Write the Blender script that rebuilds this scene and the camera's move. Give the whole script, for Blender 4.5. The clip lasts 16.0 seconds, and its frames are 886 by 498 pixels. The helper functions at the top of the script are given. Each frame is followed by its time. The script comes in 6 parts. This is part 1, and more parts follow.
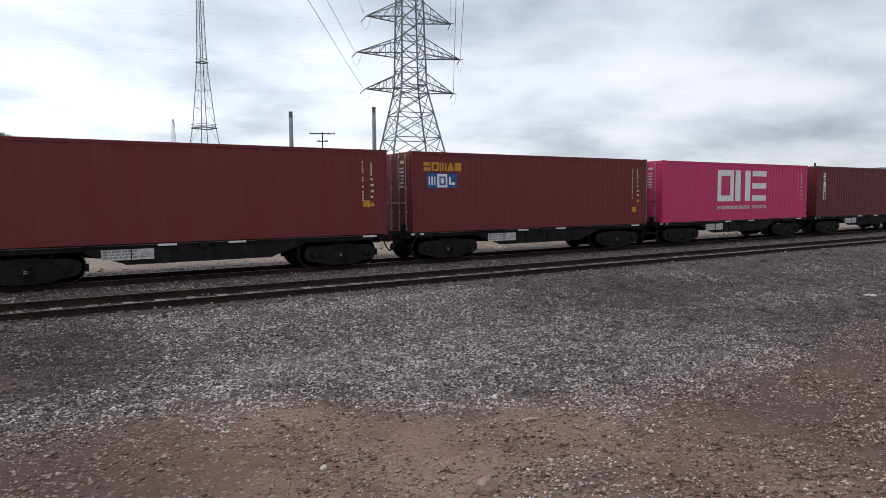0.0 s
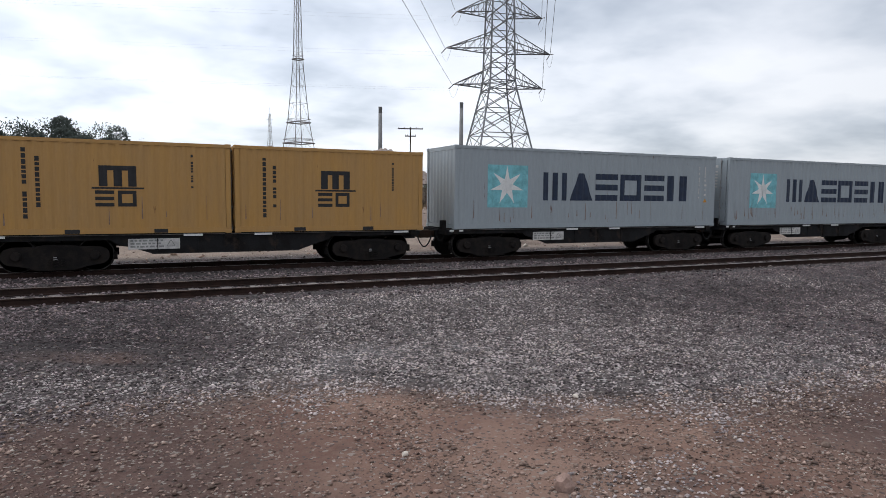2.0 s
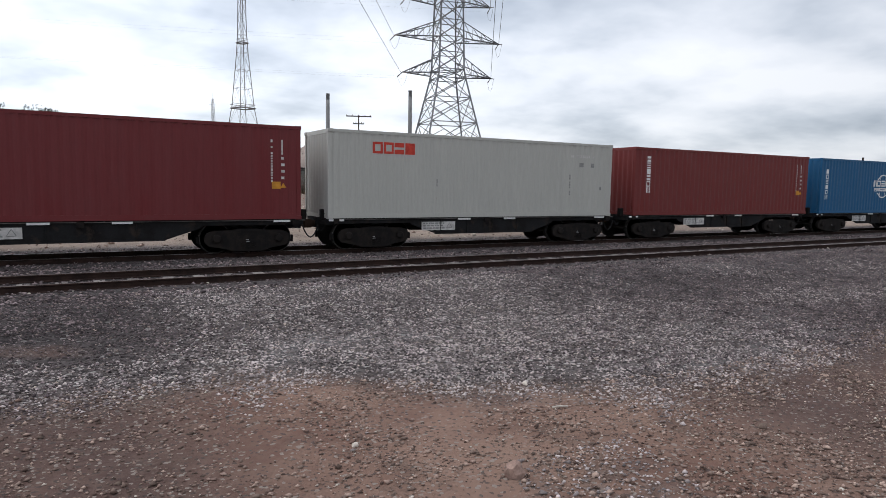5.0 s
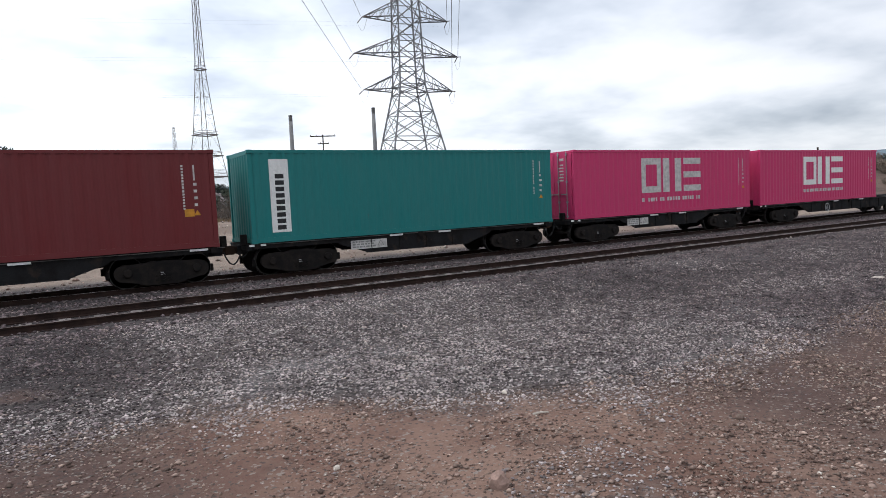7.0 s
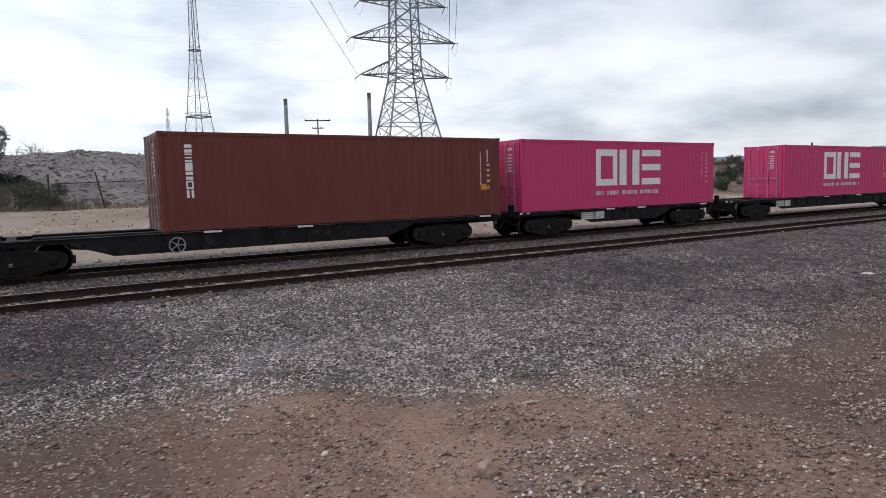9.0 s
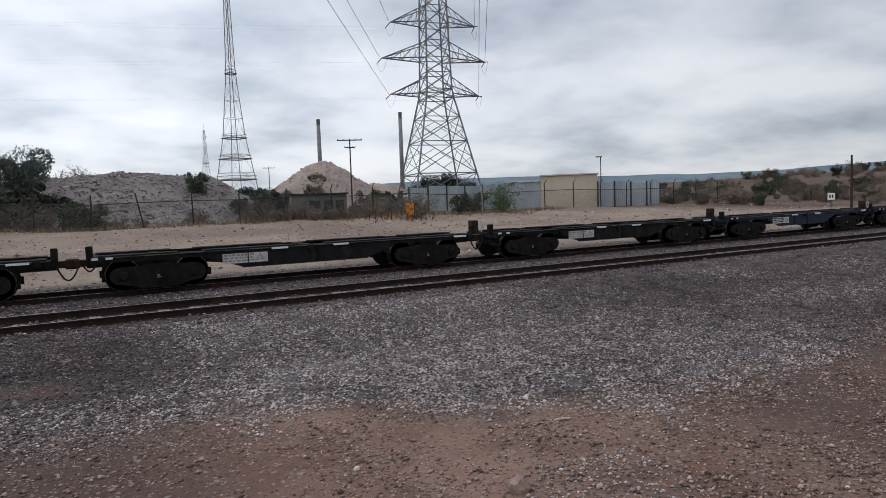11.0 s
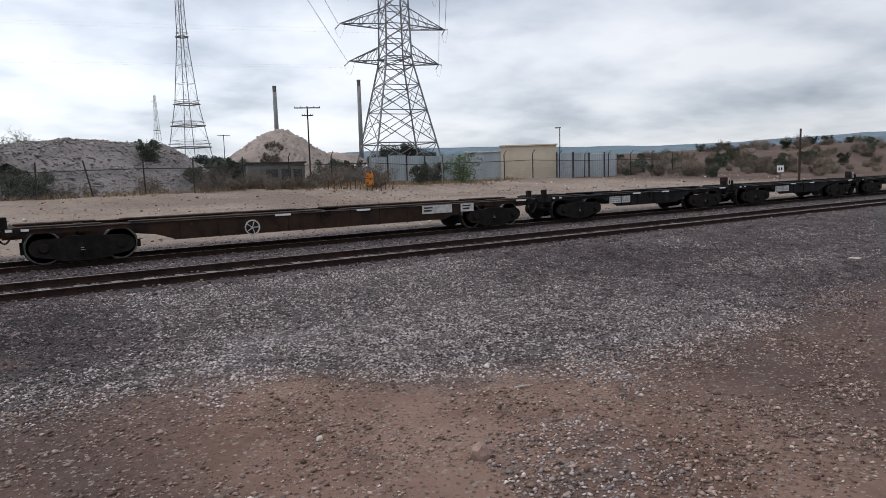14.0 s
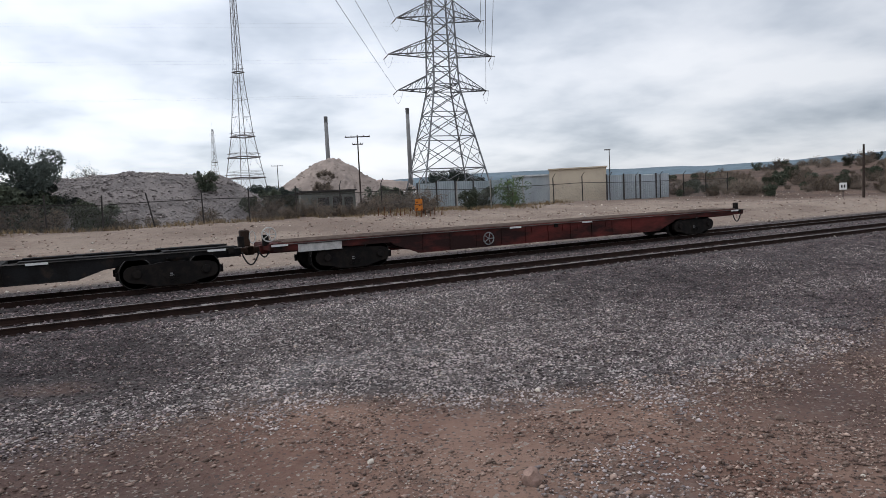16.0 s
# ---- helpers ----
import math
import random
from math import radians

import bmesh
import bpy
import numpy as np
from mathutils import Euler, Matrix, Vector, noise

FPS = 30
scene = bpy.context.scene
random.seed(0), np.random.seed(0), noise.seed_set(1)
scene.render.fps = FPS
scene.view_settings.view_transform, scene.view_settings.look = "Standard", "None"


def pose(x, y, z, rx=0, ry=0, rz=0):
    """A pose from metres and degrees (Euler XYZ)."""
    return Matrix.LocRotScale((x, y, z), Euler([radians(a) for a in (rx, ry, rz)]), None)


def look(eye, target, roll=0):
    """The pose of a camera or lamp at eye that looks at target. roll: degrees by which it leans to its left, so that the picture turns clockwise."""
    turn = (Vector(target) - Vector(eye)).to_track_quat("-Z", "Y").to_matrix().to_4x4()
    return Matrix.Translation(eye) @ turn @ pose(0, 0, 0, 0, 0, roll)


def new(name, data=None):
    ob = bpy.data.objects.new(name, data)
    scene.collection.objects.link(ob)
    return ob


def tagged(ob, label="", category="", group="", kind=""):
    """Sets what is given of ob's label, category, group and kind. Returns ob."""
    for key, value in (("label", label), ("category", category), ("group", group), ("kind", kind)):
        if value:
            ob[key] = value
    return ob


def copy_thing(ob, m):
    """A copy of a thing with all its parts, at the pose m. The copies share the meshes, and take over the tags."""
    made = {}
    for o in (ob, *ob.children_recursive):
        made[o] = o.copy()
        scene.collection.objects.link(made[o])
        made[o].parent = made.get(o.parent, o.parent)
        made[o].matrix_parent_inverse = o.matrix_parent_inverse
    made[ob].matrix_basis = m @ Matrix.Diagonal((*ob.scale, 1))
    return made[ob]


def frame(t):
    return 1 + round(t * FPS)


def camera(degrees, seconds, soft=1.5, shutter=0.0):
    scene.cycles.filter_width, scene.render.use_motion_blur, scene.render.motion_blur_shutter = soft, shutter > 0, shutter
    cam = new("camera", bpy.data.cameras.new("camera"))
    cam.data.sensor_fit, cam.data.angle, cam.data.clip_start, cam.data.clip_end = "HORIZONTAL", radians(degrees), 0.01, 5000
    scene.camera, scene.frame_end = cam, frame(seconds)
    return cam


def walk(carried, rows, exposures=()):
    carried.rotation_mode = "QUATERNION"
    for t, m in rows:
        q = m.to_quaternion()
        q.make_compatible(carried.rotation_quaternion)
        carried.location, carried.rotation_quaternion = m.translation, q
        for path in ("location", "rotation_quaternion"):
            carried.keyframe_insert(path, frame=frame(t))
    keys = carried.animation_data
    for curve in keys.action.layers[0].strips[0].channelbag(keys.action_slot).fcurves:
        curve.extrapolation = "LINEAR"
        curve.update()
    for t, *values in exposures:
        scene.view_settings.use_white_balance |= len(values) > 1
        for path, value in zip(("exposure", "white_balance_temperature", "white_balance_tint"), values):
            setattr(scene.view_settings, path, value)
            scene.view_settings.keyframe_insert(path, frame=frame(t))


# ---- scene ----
# A hand-held camera beside a double track; x runs along the rails, y away from the camera.
cam = camera(68.5, 16.0, soft=0.62)
PATH = [
    (0.0, 0.020, 0.007, 2.453, -32.34, -4.32, 0.52),
    (0.5, -0.030, -0.020, 2.448, -28.80, -4.93, -0.54),
    (1.0, -0.047, -0.037, 2.449, -29.83, -4.46, -0.72),
    (1.5, -0.053, -0.091, 2.472, -26.89, -4.68, 0.62),
    (2.0, -0.030, -0.048, 2.451, -24.89, -4.71, -0.57),
    (2.5, -0.030, -0.051, 2.434, -28.68, -6.27, -0.41),
    (3.0, -0.034, -0.025, 2.434, -31.91, -5.79, -0.41),
    (5.5, -0.007, 0.023, 2.445, -28.63, -5.85, -0.61),
    (6.0, 0.013, 0.036, 2.446, -30.47, -7.26, 1.56),
    (6.5, 0.022, 0.022, 2.436, -31.37, -6.20, 1.69),
    (7.0, 0.012, 0.003, 2.442, -32.11, -4.48, 2.61),
    (7.5, -0.015, -0.050, 2.443, -32.47, -5.14, 1.88),
    (8.0, 0.012, 0.022, 2.437, -32.49, -5.29, 1.23),
    (8.5, 0.035, 0.027, 2.446, -32.92, -5.78, 1.35),
    (11.0, 0.021, -0.018, 2.430, -29.89, -3.98, 1.99),
    (11.5, 0.020, 0.010, 2.432, -34.52, -5.70, 1.39),
    (12.0, 0.033, 0.051, 2.438, -33.95, -5.94, 2.48),
    (12.5, 0.033, 0.049, 2.410, -34.18, -4.82, 2.03),
    (13.0, 0.010, 0.014, 2.433, -32.54, -5.62, 2.42),
    (13.5, -0.010, 0.004, 2.438, -31.88, -5.85, 1.17),
    (14.0, 0.003, 0.007, 2.430, -33.43, -6.71, 1.62),
    (14.5, 0.001, 0.016, 2.430, -33.88, -6.79, 1.90),
    (15.0, -0.005, 0.009, 2.434, -30.51, -5.83, 1.93),
    (15.5, 0.007, 0.014, 2.431, -28.79, -4.97, 2.96),
    (16.0, -0.001, -0.024, 2.411, -29.15, -4.34, 2.78),
]
walk(cam, [(t, pose(x, y, z, 90 + pitch, roll, yaw)) for t, x, y, z, yaw, pitch, roll in PATH],
     exposures=[(0.0, -0.06), (3.0, -0.02), (5.5, 0.04), (6.2, 0.20), (7.0, 0.16), (8.5, 0.10), (11.0, -0.30), (12.0, -0.17), (13.0, -0.12), (16.0, -0.15)])

RAIL_Z = 0.43        # top of rail
NEAR_TRACK = 15.10   # centre lines of the two tracks
FAR_TRACK = 21.25
GAUGE = 1.435
DROP = 0.17          # the far rails lie this much lower

# ---------------------------------------------------------------- light
world = bpy.data.worlds.new("overcast")
scene.world = world
world.use_nodes = True
wt = world.node_tree
wt.nodes.clear()


def wn(kind, **values):
    n = wt.nodes.new(kind)
    for k, v in values.items():
        n.inputs[k].default_value = v
    return n


w_out = wn("ShaderNodeOutputWorld")
w_bg = wn("ShaderNodeBackground", Strength=1.0)
w_sky = wn("ShaderNodeTexSky")
w_sky.sky_type, w_sky.sun_disc = "NISHITA", False
w_sky.sun_elevation, w_sky.sun_rotation = radians(50), radians(-50)
w_co = wn("ShaderNodeTexCoord")
w_sep = wn("ShaderNodeSeparateXYZ")
w_up = wn("ShaderNodeMath")
w_up.operation, w_up.inputs[1].default_value = "MAXIMUM", 0.0
w_add = wn("ShaderNodeMath")
w_add.inputs[1].default_value = 0.22
wt.links.new(w_co.outputs["Generated"], w_sep.inputs[0])
wt.links.new(w_sep.outputs["Z"], w_up.inputs[0])
wt.links.new(w_up.outputs[0], w_add.inputs[0])
w_flat = wn("ShaderNodeCombineXYZ")
for axis in "XY":
    q = wn("ShaderNodeMath")
    q.operation = "DIVIDE"
    wt.links.new(w_sep.outputs[axis], q.inputs[0])
    wt.links.new(w_add.outputs[0], q.inputs[1])
    wt.links.new(q.outputs[0], w_flat.inputs[axis])
w_big = wn("ShaderNodeTexNoise", Scale=1.0, Detail=5.0, Roughness=0.46, Distortion=0.15)
w_fine = wn("ShaderNodeTexNoise", Scale=3.0, Detail=4.0, Roughness=0.52, Distortion=0.1)
for n in (w_big, w_fine):
    wt.links.new(w_flat.outputs[0], n.inputs["Vector"])
w_mix = wn("ShaderNodeMix")
w_mix.inputs[0].default_value = 0.27
wt.links.new(w_big.outputs["Fac"], w_mix.inputs[2])
wt.links.new(w_fine.outputs["Fac"], w_mix.inputs[3])
w_ramp = wn("ShaderNodeValToRGB")
ramp = w_ramp.color_ramp
ramp.elements[0].position, ramp.elements[0].color = 0.35, (0.425, 0.475, 0.56, 1)
ramp.elements[1].position, ramp.elements[1].color = 0.61, (0.985, 1.005, 1.06, 1)
e = ramp.elements.new(0.445)
e.color = (0.655, 0.702, 0.785, 1)
e = ramp.elements.new(0.52)
e.color = (0.842, 0.876, 0.948, 1)
wt.links.new(w_mix.outputs[0], w_ramp.inputs[0])
w_dim = wn("ShaderNodeMix")
w_dim.data_type, w_dim.blend_type = "RGBA", "ADD"
w_dim.inputs[0].default_value = 0.02
wt.links.new(w_ramp.outputs[0], w_dim.inputs[6])
wt.links.new(w_sky.outputs[0], w_dim.inputs[7])
# thin cloud glows more towards the hidden sun
w_dot = wn("ShaderNodeVectorMath")
w_dot.operation = "DOT_PRODUCT"
w_dot.inputs[1].default_value = Vector((-45, 38, 70)).normalized()
wt.links.new(w_co.outputs["Generated"], w_dot.inputs[0])
w_glow = wn("ShaderNodeMapRange")
for i, v in enumerate((-0.2, 1.0, 0.80, 1.38)):
    w_glow.inputs[i + 1].default_value = v
wt.links.new(w_dot.outputs["Value"], w_glow.inputs[0])
wt.links.new(w_glow.outputs[0], w_bg.inputs["Strength"])
wt.links.new(w_dim.outputs[2], w_bg.inputs["Color"])
wt.links.new(w_bg.outputs[0], w_out.inputs[0])

sun = new("sun", bpy.data.lights.new("sun", "SUN"))
sun.data.energy, sun.data.angle, sun.data.color = 0.7, radians(30), (1.0, 0.97, 0.93)
sun.matrix_world = look((-45, 38, 70), (0, 0, 0))


# ---------------------------------------------------------------- materials
def rgb(r, g, b):
    """sRGB 0..255 to linear"""
    return tuple(((c / 255 + 0.055) / 1.055) ** 2.4 if c > 10 else c / 3294 for c in (r, g, b)) + (1,)


def material(name, base, second=None, third=None, rough=0.8, metal=0.0, scale=3.0, fine=40.0, bump=0.15, depth=0.01,
             stretch=(1, 1, 1), spread=(0.42, 0.62), vary=0.0, third_at=(0.62, 0.75), third_scale=1.3, spec=None, grains=(0.78, 1.2)):
    """A surface of two or three colours mixed by noise at two scales, with fine relief."""
    second = second or tuple(c * 0.72 for c in base[:3]) + (1,)
    m = bpy.data.materials.new(name)
    m.use_nodes = True
    t = m.node_tree
    p = t.nodes["Principled BSDF"]
    p.inputs["Roughness"].default_value, p.inputs["Metallic"].default_value = rough, metal
    p.inputs["Specular IOR Level"].default_value = spec if spec is not None else 0.5 if rough < 0.5 else 0.3 if rough < 0.75 else 0.12
    co = t.nodes.new("ShaderNodeTexCoord")
    mp = t.nodes.new("ShaderNodeMapping")
    mp.inputs["Scale"].default_value = stretch
    t.links.new(co.outputs["Object"], mp.inputs[0])

    def noise_at(s, detail=5.0):
        n = t.nodes.new("ShaderNodeTexNoise")
        n.inputs["Scale"].default_value, n.inputs["Detail"].default_value = s, detail
        n.inputs["Roughness"].default_value = 0.62
        t.links.new(mp.outputs[0], n.inputs["Vector"])
        return n.outputs["Fac"]

    def mapped(value, lo, hi):
        r = t.nodes.new("ShaderNodeMapRange")
        r.inputs["From Min"].default_value, r.inputs["From Max"].default_value = lo, hi
        t.links.new(value, r.inputs["Value"])
        return r.outputs[0]

    def mixed(f, a, b, blend="MIX"):
        x = t.nodes.new("ShaderNodeMix")
        x.data_type, x.blend_type = "RGBA", blend
        for slot, v in ((0, f), (6, a), (7, b)):
            if hasattr(v, "links"):
                t.links.new(v, x.inputs[slot])
            else:
                x.inputs[slot].default_value = v
        return x.outputs[2]

    large, small = noise_at(scale), noise_at(fine)
    col = mixed(mapped(large, *spread), base, second)
    if third:
        col = mixed(mapped(noise_at(third_scale * scale, 8.0), *third_at), col, third)
    grain = mapped(small, 0.2, 0.8)
    shade = t.nodes.new("ShaderNodeMapRange")
    shade.inputs["To Min"].default_value, shade.inputs["To Max"].default_value = grains
    t.links.new(grain, shade.inputs["Value"])
    cc = t.nodes.new("ShaderNodeCombineColor")
    for i in range(3):
        t.links.new(shade.outputs[0], cc.inputs[i])
    col = mixed(1.0, col, cc.outputs[0], "MULTIPLY")
    if vary:
        oi = t.nodes.new("ShaderNodeObjectInfo")
        geo = t.nodes.new("ShaderNodeNewGeometry")
        s = t.nodes.new("ShaderNodeMath")
        t.links.new(oi.outputs["Random"], s.inputs[0])
        t.links.new(geo.outputs["Random Per Island"], s.inputs[1])
        fr = t.nodes.new("ShaderNodeMath")
        fr.operation = "FRACT"
        t.links.new(s.outputs[0], fr.inputs[0])
        v = t.nodes.new("ShaderNodeMapRange")
        v.inputs["To Min"].default_value, v.inputs["To Max"].default_value = 1 - vary, 1 + vary
        t.links.new(fr.outputs[0], v.inputs["Value"])
        c2 = t.nodes.new("ShaderNodeCombineColor")
        for i in range(3):
            t.links.new(v.outputs[0], c2.inputs[i])
        col = mixed(1.0, col, c2.outputs[0], "MULTIPLY")
    t.links.new(col, p.inputs["Base Color"])
    b = t.nodes.new("ShaderNodeBump")
    b.inputs["Strength"].default_value, b.inputs["Distance"].default_value = bump, depth
    t.links.new(small, b.inputs["Height"])
    t.links.new(b.outputs[0], p.inputs["Normal"])
    return m


def paint(name, base, rust=0.68, rough=0.5, dust=0.25):
    """Weathered container enamel: sun-faded patches, vertical run marks, rust specks."""
    faded = tuple(c * (1 - dust) + 0.16 * dust for c in base[:3]) + (1,)
    return material(name, base, faded, (0.12, 0.05, 0.025, 1), rough=rough, scale=0.9, fine=14, bump=0.1, depth=0.006,
                    spec=0.22, grains=(0.93, 1.06), stretch=(1.6, 1.6, 0.35), spread=(0.35, 0.75), third_at=(rust, rust + 0.1), third_scale=5)


M = {
    "maroon": paint("maroon_enamel", (0.140, 0.021, 0.023, 1), dust=0.08),
    "maroon_dark": paint("dark_maroon_enamel", (0.120, 0.018, 0.021, 1), dust=0.08),
    "brick": paint("brick_red_enamel", (0.150, 0.024, 0.022, 1), dust=0.08),
    "rust_brown": paint("rust_brown_enamel", (0.135, 0.030, 0.022, 1), dust=0.10),
    "pink": paint("magenta_enamel", (0.52, 0.036, 0.130, 1), rust=0.72, dust=0.10),
    "red": paint("bright_red_enamel", (0.47, 0.026, 0.024, 1), rust=0.73, dust=0.08),
    "yellow": paint("ochre_yellow_enamel", (0.42, 0.232, 0.070, 1), rust=0.70),
    "silver": paint("silver_grey_enamel", (0.30, 0.335, 0.355, 1), rust=0.66, dust=0.15),
    "cream": paint("pale_grey_enamel", (0.43, 0.425, 0.39, 1), rust=0.74, dust=0.12),
    "blue": paint("ocean_blue_enamel", (0.009, 0.088, 0.20, 1), rust=0.74, dust=0.08),
    "teal": paint("teal_green_enamel", (0.011, 0.170, 0.165, 1), rust=0.73, dust=0.10),
    "white": material("white_marking", (0.72, 0.72, 0.70, 1), rough=0.55, scale=5, spread=(0.5, 0.9)),
    "dim_white": material("worn_white_marking", (0.55, 0.53, 0.51, 1), rough=0.7, scale=5),
    "navy_mark": material("navy_marking", (0.018, 0.030, 0.060, 1), rough=0.5, scale=5),
    "dark_mark": material("dark_marking", (0.022, 0.022, 0.024, 1), rough=0.55, scale=5),
    "grey_mark": material("faint_grey_marking", (0.25, 0.25, 0.24, 1), rough=0.6, scale=5),
    "rust": material("rust_run", (0.19, 0.125, 0.095, 1), (0.25, 0.19, 0.16, 1), rough=0.9, scale=6),
    "cyan_mark": material("pale_blue_marking", (0.20, 0.50, 0.55, 1), rough=0.55, scale=4),
    "yellow_mark": material("yellow_marking", (0.60, 0.27, 0.03, 1), rough=0.55, scale=5),
    "blue_mark": material("blue_marking", (0.02, 0.10, 0.30, 1), rough=0.55, scale=5),
    "red_mark": material("red_marking", (0.55, 0.05, 0.03, 1), rough=0.55, scale=5),
    "steel": material("worn_galvanised_steel", (0.33, 0.34, 0.35, 1), (0.22, 0.21, 0.20, 1), rough=0.55, metal=0.5, scale=6),
    "wagon_black": material("grimy_black_frame", (0.016, 0.016, 0.017, 1), (0.011, 0.010, 0.010, 1), (0.032, 0.024, 0.020, 1), rough=0.85, scale=2.0, fine=25, third_at=(0.54, 0.66)),
    "wagon_navy": material("navy_wagon_paint", (0.010, 0.020, 0.045, 1), (0.008, 0.011, 0.022, 1), (0.03, 0.027, 0.026, 1), rough=0.6, scale=1.5, fine=25),
    "wagon_brown": material("rusty_brown_frame", (0.046, 0.027, 0.019, 1), (0.024, 0.017, 0.014, 1), (0.095, 0.055, 0.034, 1), rough=0.85, scale=1.8, fine=25),
    "wagon_red": material("faded_red_wagon_paint", (0.125, 0.028, 0.024, 1), (0.030, 0.015, 0.014, 1), (0.10, 0.05, 0.035, 1), rough=0.8, scale=0.7, fine=25, spread=(0.40, 0.56), stretch=(0.5, 1, 1.6)),
    "edge": material("lit_edge_steel", (0.17, 0.155, 0.145, 1), (0.040, 0.036, 0.034, 1), rough=0.7, metal=0.2, scale=1.1, spread=(0.40, 0.62)),
    "bogie": material("oily_bogie_iron", (0.010, 0.009, 0.009, 1), (0.020, 0.016, 0.014, 1), rough=0.85, scale=4, fine=30),
    "wheel": material("wheel_steel", (0.014, 0.012, 0.011, 1), (0.025, 0.02, 0.018, 1), rough=0.55, metal=0.3, scale=6),
    "tread": material("bright_wheel_rim", (0.20, 0.20, 0.20, 1), (0.12, 0.115, 0.11, 1), rough=0.35, metal=0.8, scale=8),
    "rim": material("worn_wheel_rim", (0.060, 0.056, 0.053, 1), (0.035, 0.032, 0.030, 1), rough=0.45, metal=0.6, scale=6),
    "rubber": material("black_rubber_hose", (0.015, 0.015, 0.015, 1), rough=0.7),
    "rail": material("rusted_rail_side", (0.036, 0.021, 0.017, 1), (0.022, 0.014, 0.012, 1), rough=0.85, scale=3),
    "rail_top": material("worn_rail_head", (0.20, 0.17, 0.155, 1), (0.10, 0.075, 0.065, 1), rough=0.45, metal=0.6, scale=5),
    "concrete": material("weathered_sleeper_concrete", (0.26, 0.24, 0.225, 1), (0.15, 0.13, 0.12, 1), (0.08, 0.065, 0.060, 1), rough=0.9, scale=4, vary=0.25, third_at=(0.52, 0.66)),
    "lattice": material("galvanised_lattice_steel", (0.215, 0.22, 0.23, 1), (0.15, 0.154, 0.162, 1), rough=0.6, metal=0.3, scale=2),
    "mast": material("weathered_mast_steel", (0.26, 0.245, 0.24, 1), (0.19, 0.18, 0.18, 1), rough=0.7, metal=0.2, scale=0.6),
    "chimney": material("sooty_chimney_concrete", (0.25, 0.25, 0.25, 1), (0.17, 0.17, 0.17, 1), rough=0.9, scale=0.1, fine=2),
    "chimney_top": material("dark_chimney_rim", (0.15, 0.15, 0.15, 1), rough=0.9, scale=0.3),
    "glass": material("brown_glass_insulator", (0.12, 0.07, 0.05, 1), rough=0.2, scale=6),
    "timber": material("weathered_timber_pole", (0.065, 0.048, 0.040, 1), (0.040, 0.030, 0.026, 1), rough=0.9, scale=3, stretch=(4, 4, 0.5)),
    "old_timber": material("bleached_deck_timber", (0.155, 0.112, 0.090, 1), (0.085, 0.060, 0.050, 1), rough=0.9, scale=2, stretch=(0.4, 4, 4)),
    "beige": material("beige_cladding", (0.60, 0.51, 0.39, 1), (0.54, 0.45, 0.345, 1), rough=0.7, scale=0.6),
    "zinc": material("dull_zinc_sheet", (0.43, 0.47, 0.50, 1), (0.34, 0.375, 0.40, 1), rough=0.55, metal=0.25, scale=0.8, stretch=(1, 1, 0.3)),
    "pale_zinc": material("pale_bluish_sheet", (0.36, 0.41, 0.43, 1), (0.29, 0.33, 0.35, 1), rough=0.6, scale=0.8, stretch=(1, 1, 0.3)),
    "olive": material("faded_olive_sheet", (0.16, 0.165, 0.145, 1), (0.115, 0.118, 0.105, 1), rough=0.7, scale=0.8, stretch=(1, 1, 0.3)),
    "twig": material("grey_brown_twigs", (0.060, 0.052, 0.048, 1), (0.040, 0.035, 0.033, 1), rough=0.95, scale=5),
    "roof": material("pale_roof_sheet", (0.62, 0.64, 0.66, 1), rough=0.5, scale=1),
    "post": material("dark_fence_post", (0.060, 0.054, 0.052, 1), rough=0.8, scale=5),
    "pale_post": material("pale_fence_post", (0.36, 0.34, 0.31, 1), rough=0.8, scale=5),
    "rust_post": material("rusty_picket", (0.14, 0.060, 0.030, 1), rough=0.9, scale=5),
    "orange": material("bright_orange_plastic", (0.58, 0.19, 0.025, 1), rough=0.5, scale=3),
    "heap": material("crushed_stone_heap", (0.250, 0.222, 0.212, 1), (0.165, 0.147, 0.143, 1), (0.34, 0.305, 0.28, 1), rough=0.95, scale=0.35, fine=4, bump=0.8, depth=0.12),
    "rubble": material("broken_grey_pink_stone", (0.30, 0.265, 0.25, 1), (0.17, 0.15, 0.146, 1), (0.44, 0.40, 0.37, 1), rough=0.95, scale=0.6, fine=8, vary=0.45, third_scale=3),
    "dark_stone": material("oily_or_dim_ballast_stone", (0.195, 0.155, 0.156, 1), (0.062, 0.048, 0.051, 1), (0.33, 0.26, 0.225, 1), rough=0.9, scale=2.2, fine=60, vary=0.75, third_scale=4, third_at=(0.55, 0.66)),
    "clod": material("dark_earth_clod", (0.125, 0.082, 0.066, 1), (0.080, 0.056, 0.047, 1), rough=0.95, scale=6, vary=0.4),
    "pale_heap": material("pale_pink_sand_heap", (0.345, 0.285, 0.25, 1), (0.265, 0.22, 0.195, 1), (0.20, 0.168, 0.15, 1), rough=0.95, scale=0.12, fine=1.5, bump=0.5, depth=0.2),
    # leaf, leaf_dry and leaf_dark are paler than life: distance haze put into colour.
    "leaf": material("grey_green_leaves", (0.086, 0.098, 0.068, 1), (0.058, 0.068, 0.050, 1), rough=0.75, scale=2, vary=0.45),
    "leaf_green": material("fresh_green_leaves", (0.075, 0.115, 0.038, 1), (0.045, 0.070, 0.028, 1), rough=0.7, scale=2, vary=0.4),
    "leaf_dry": material("dry_brown_scrub", (0.190, 0.150, 0.118, 1), (0.120, 0.098, 0.080, 1), rough=0.9, scale=2, vary=0.22),
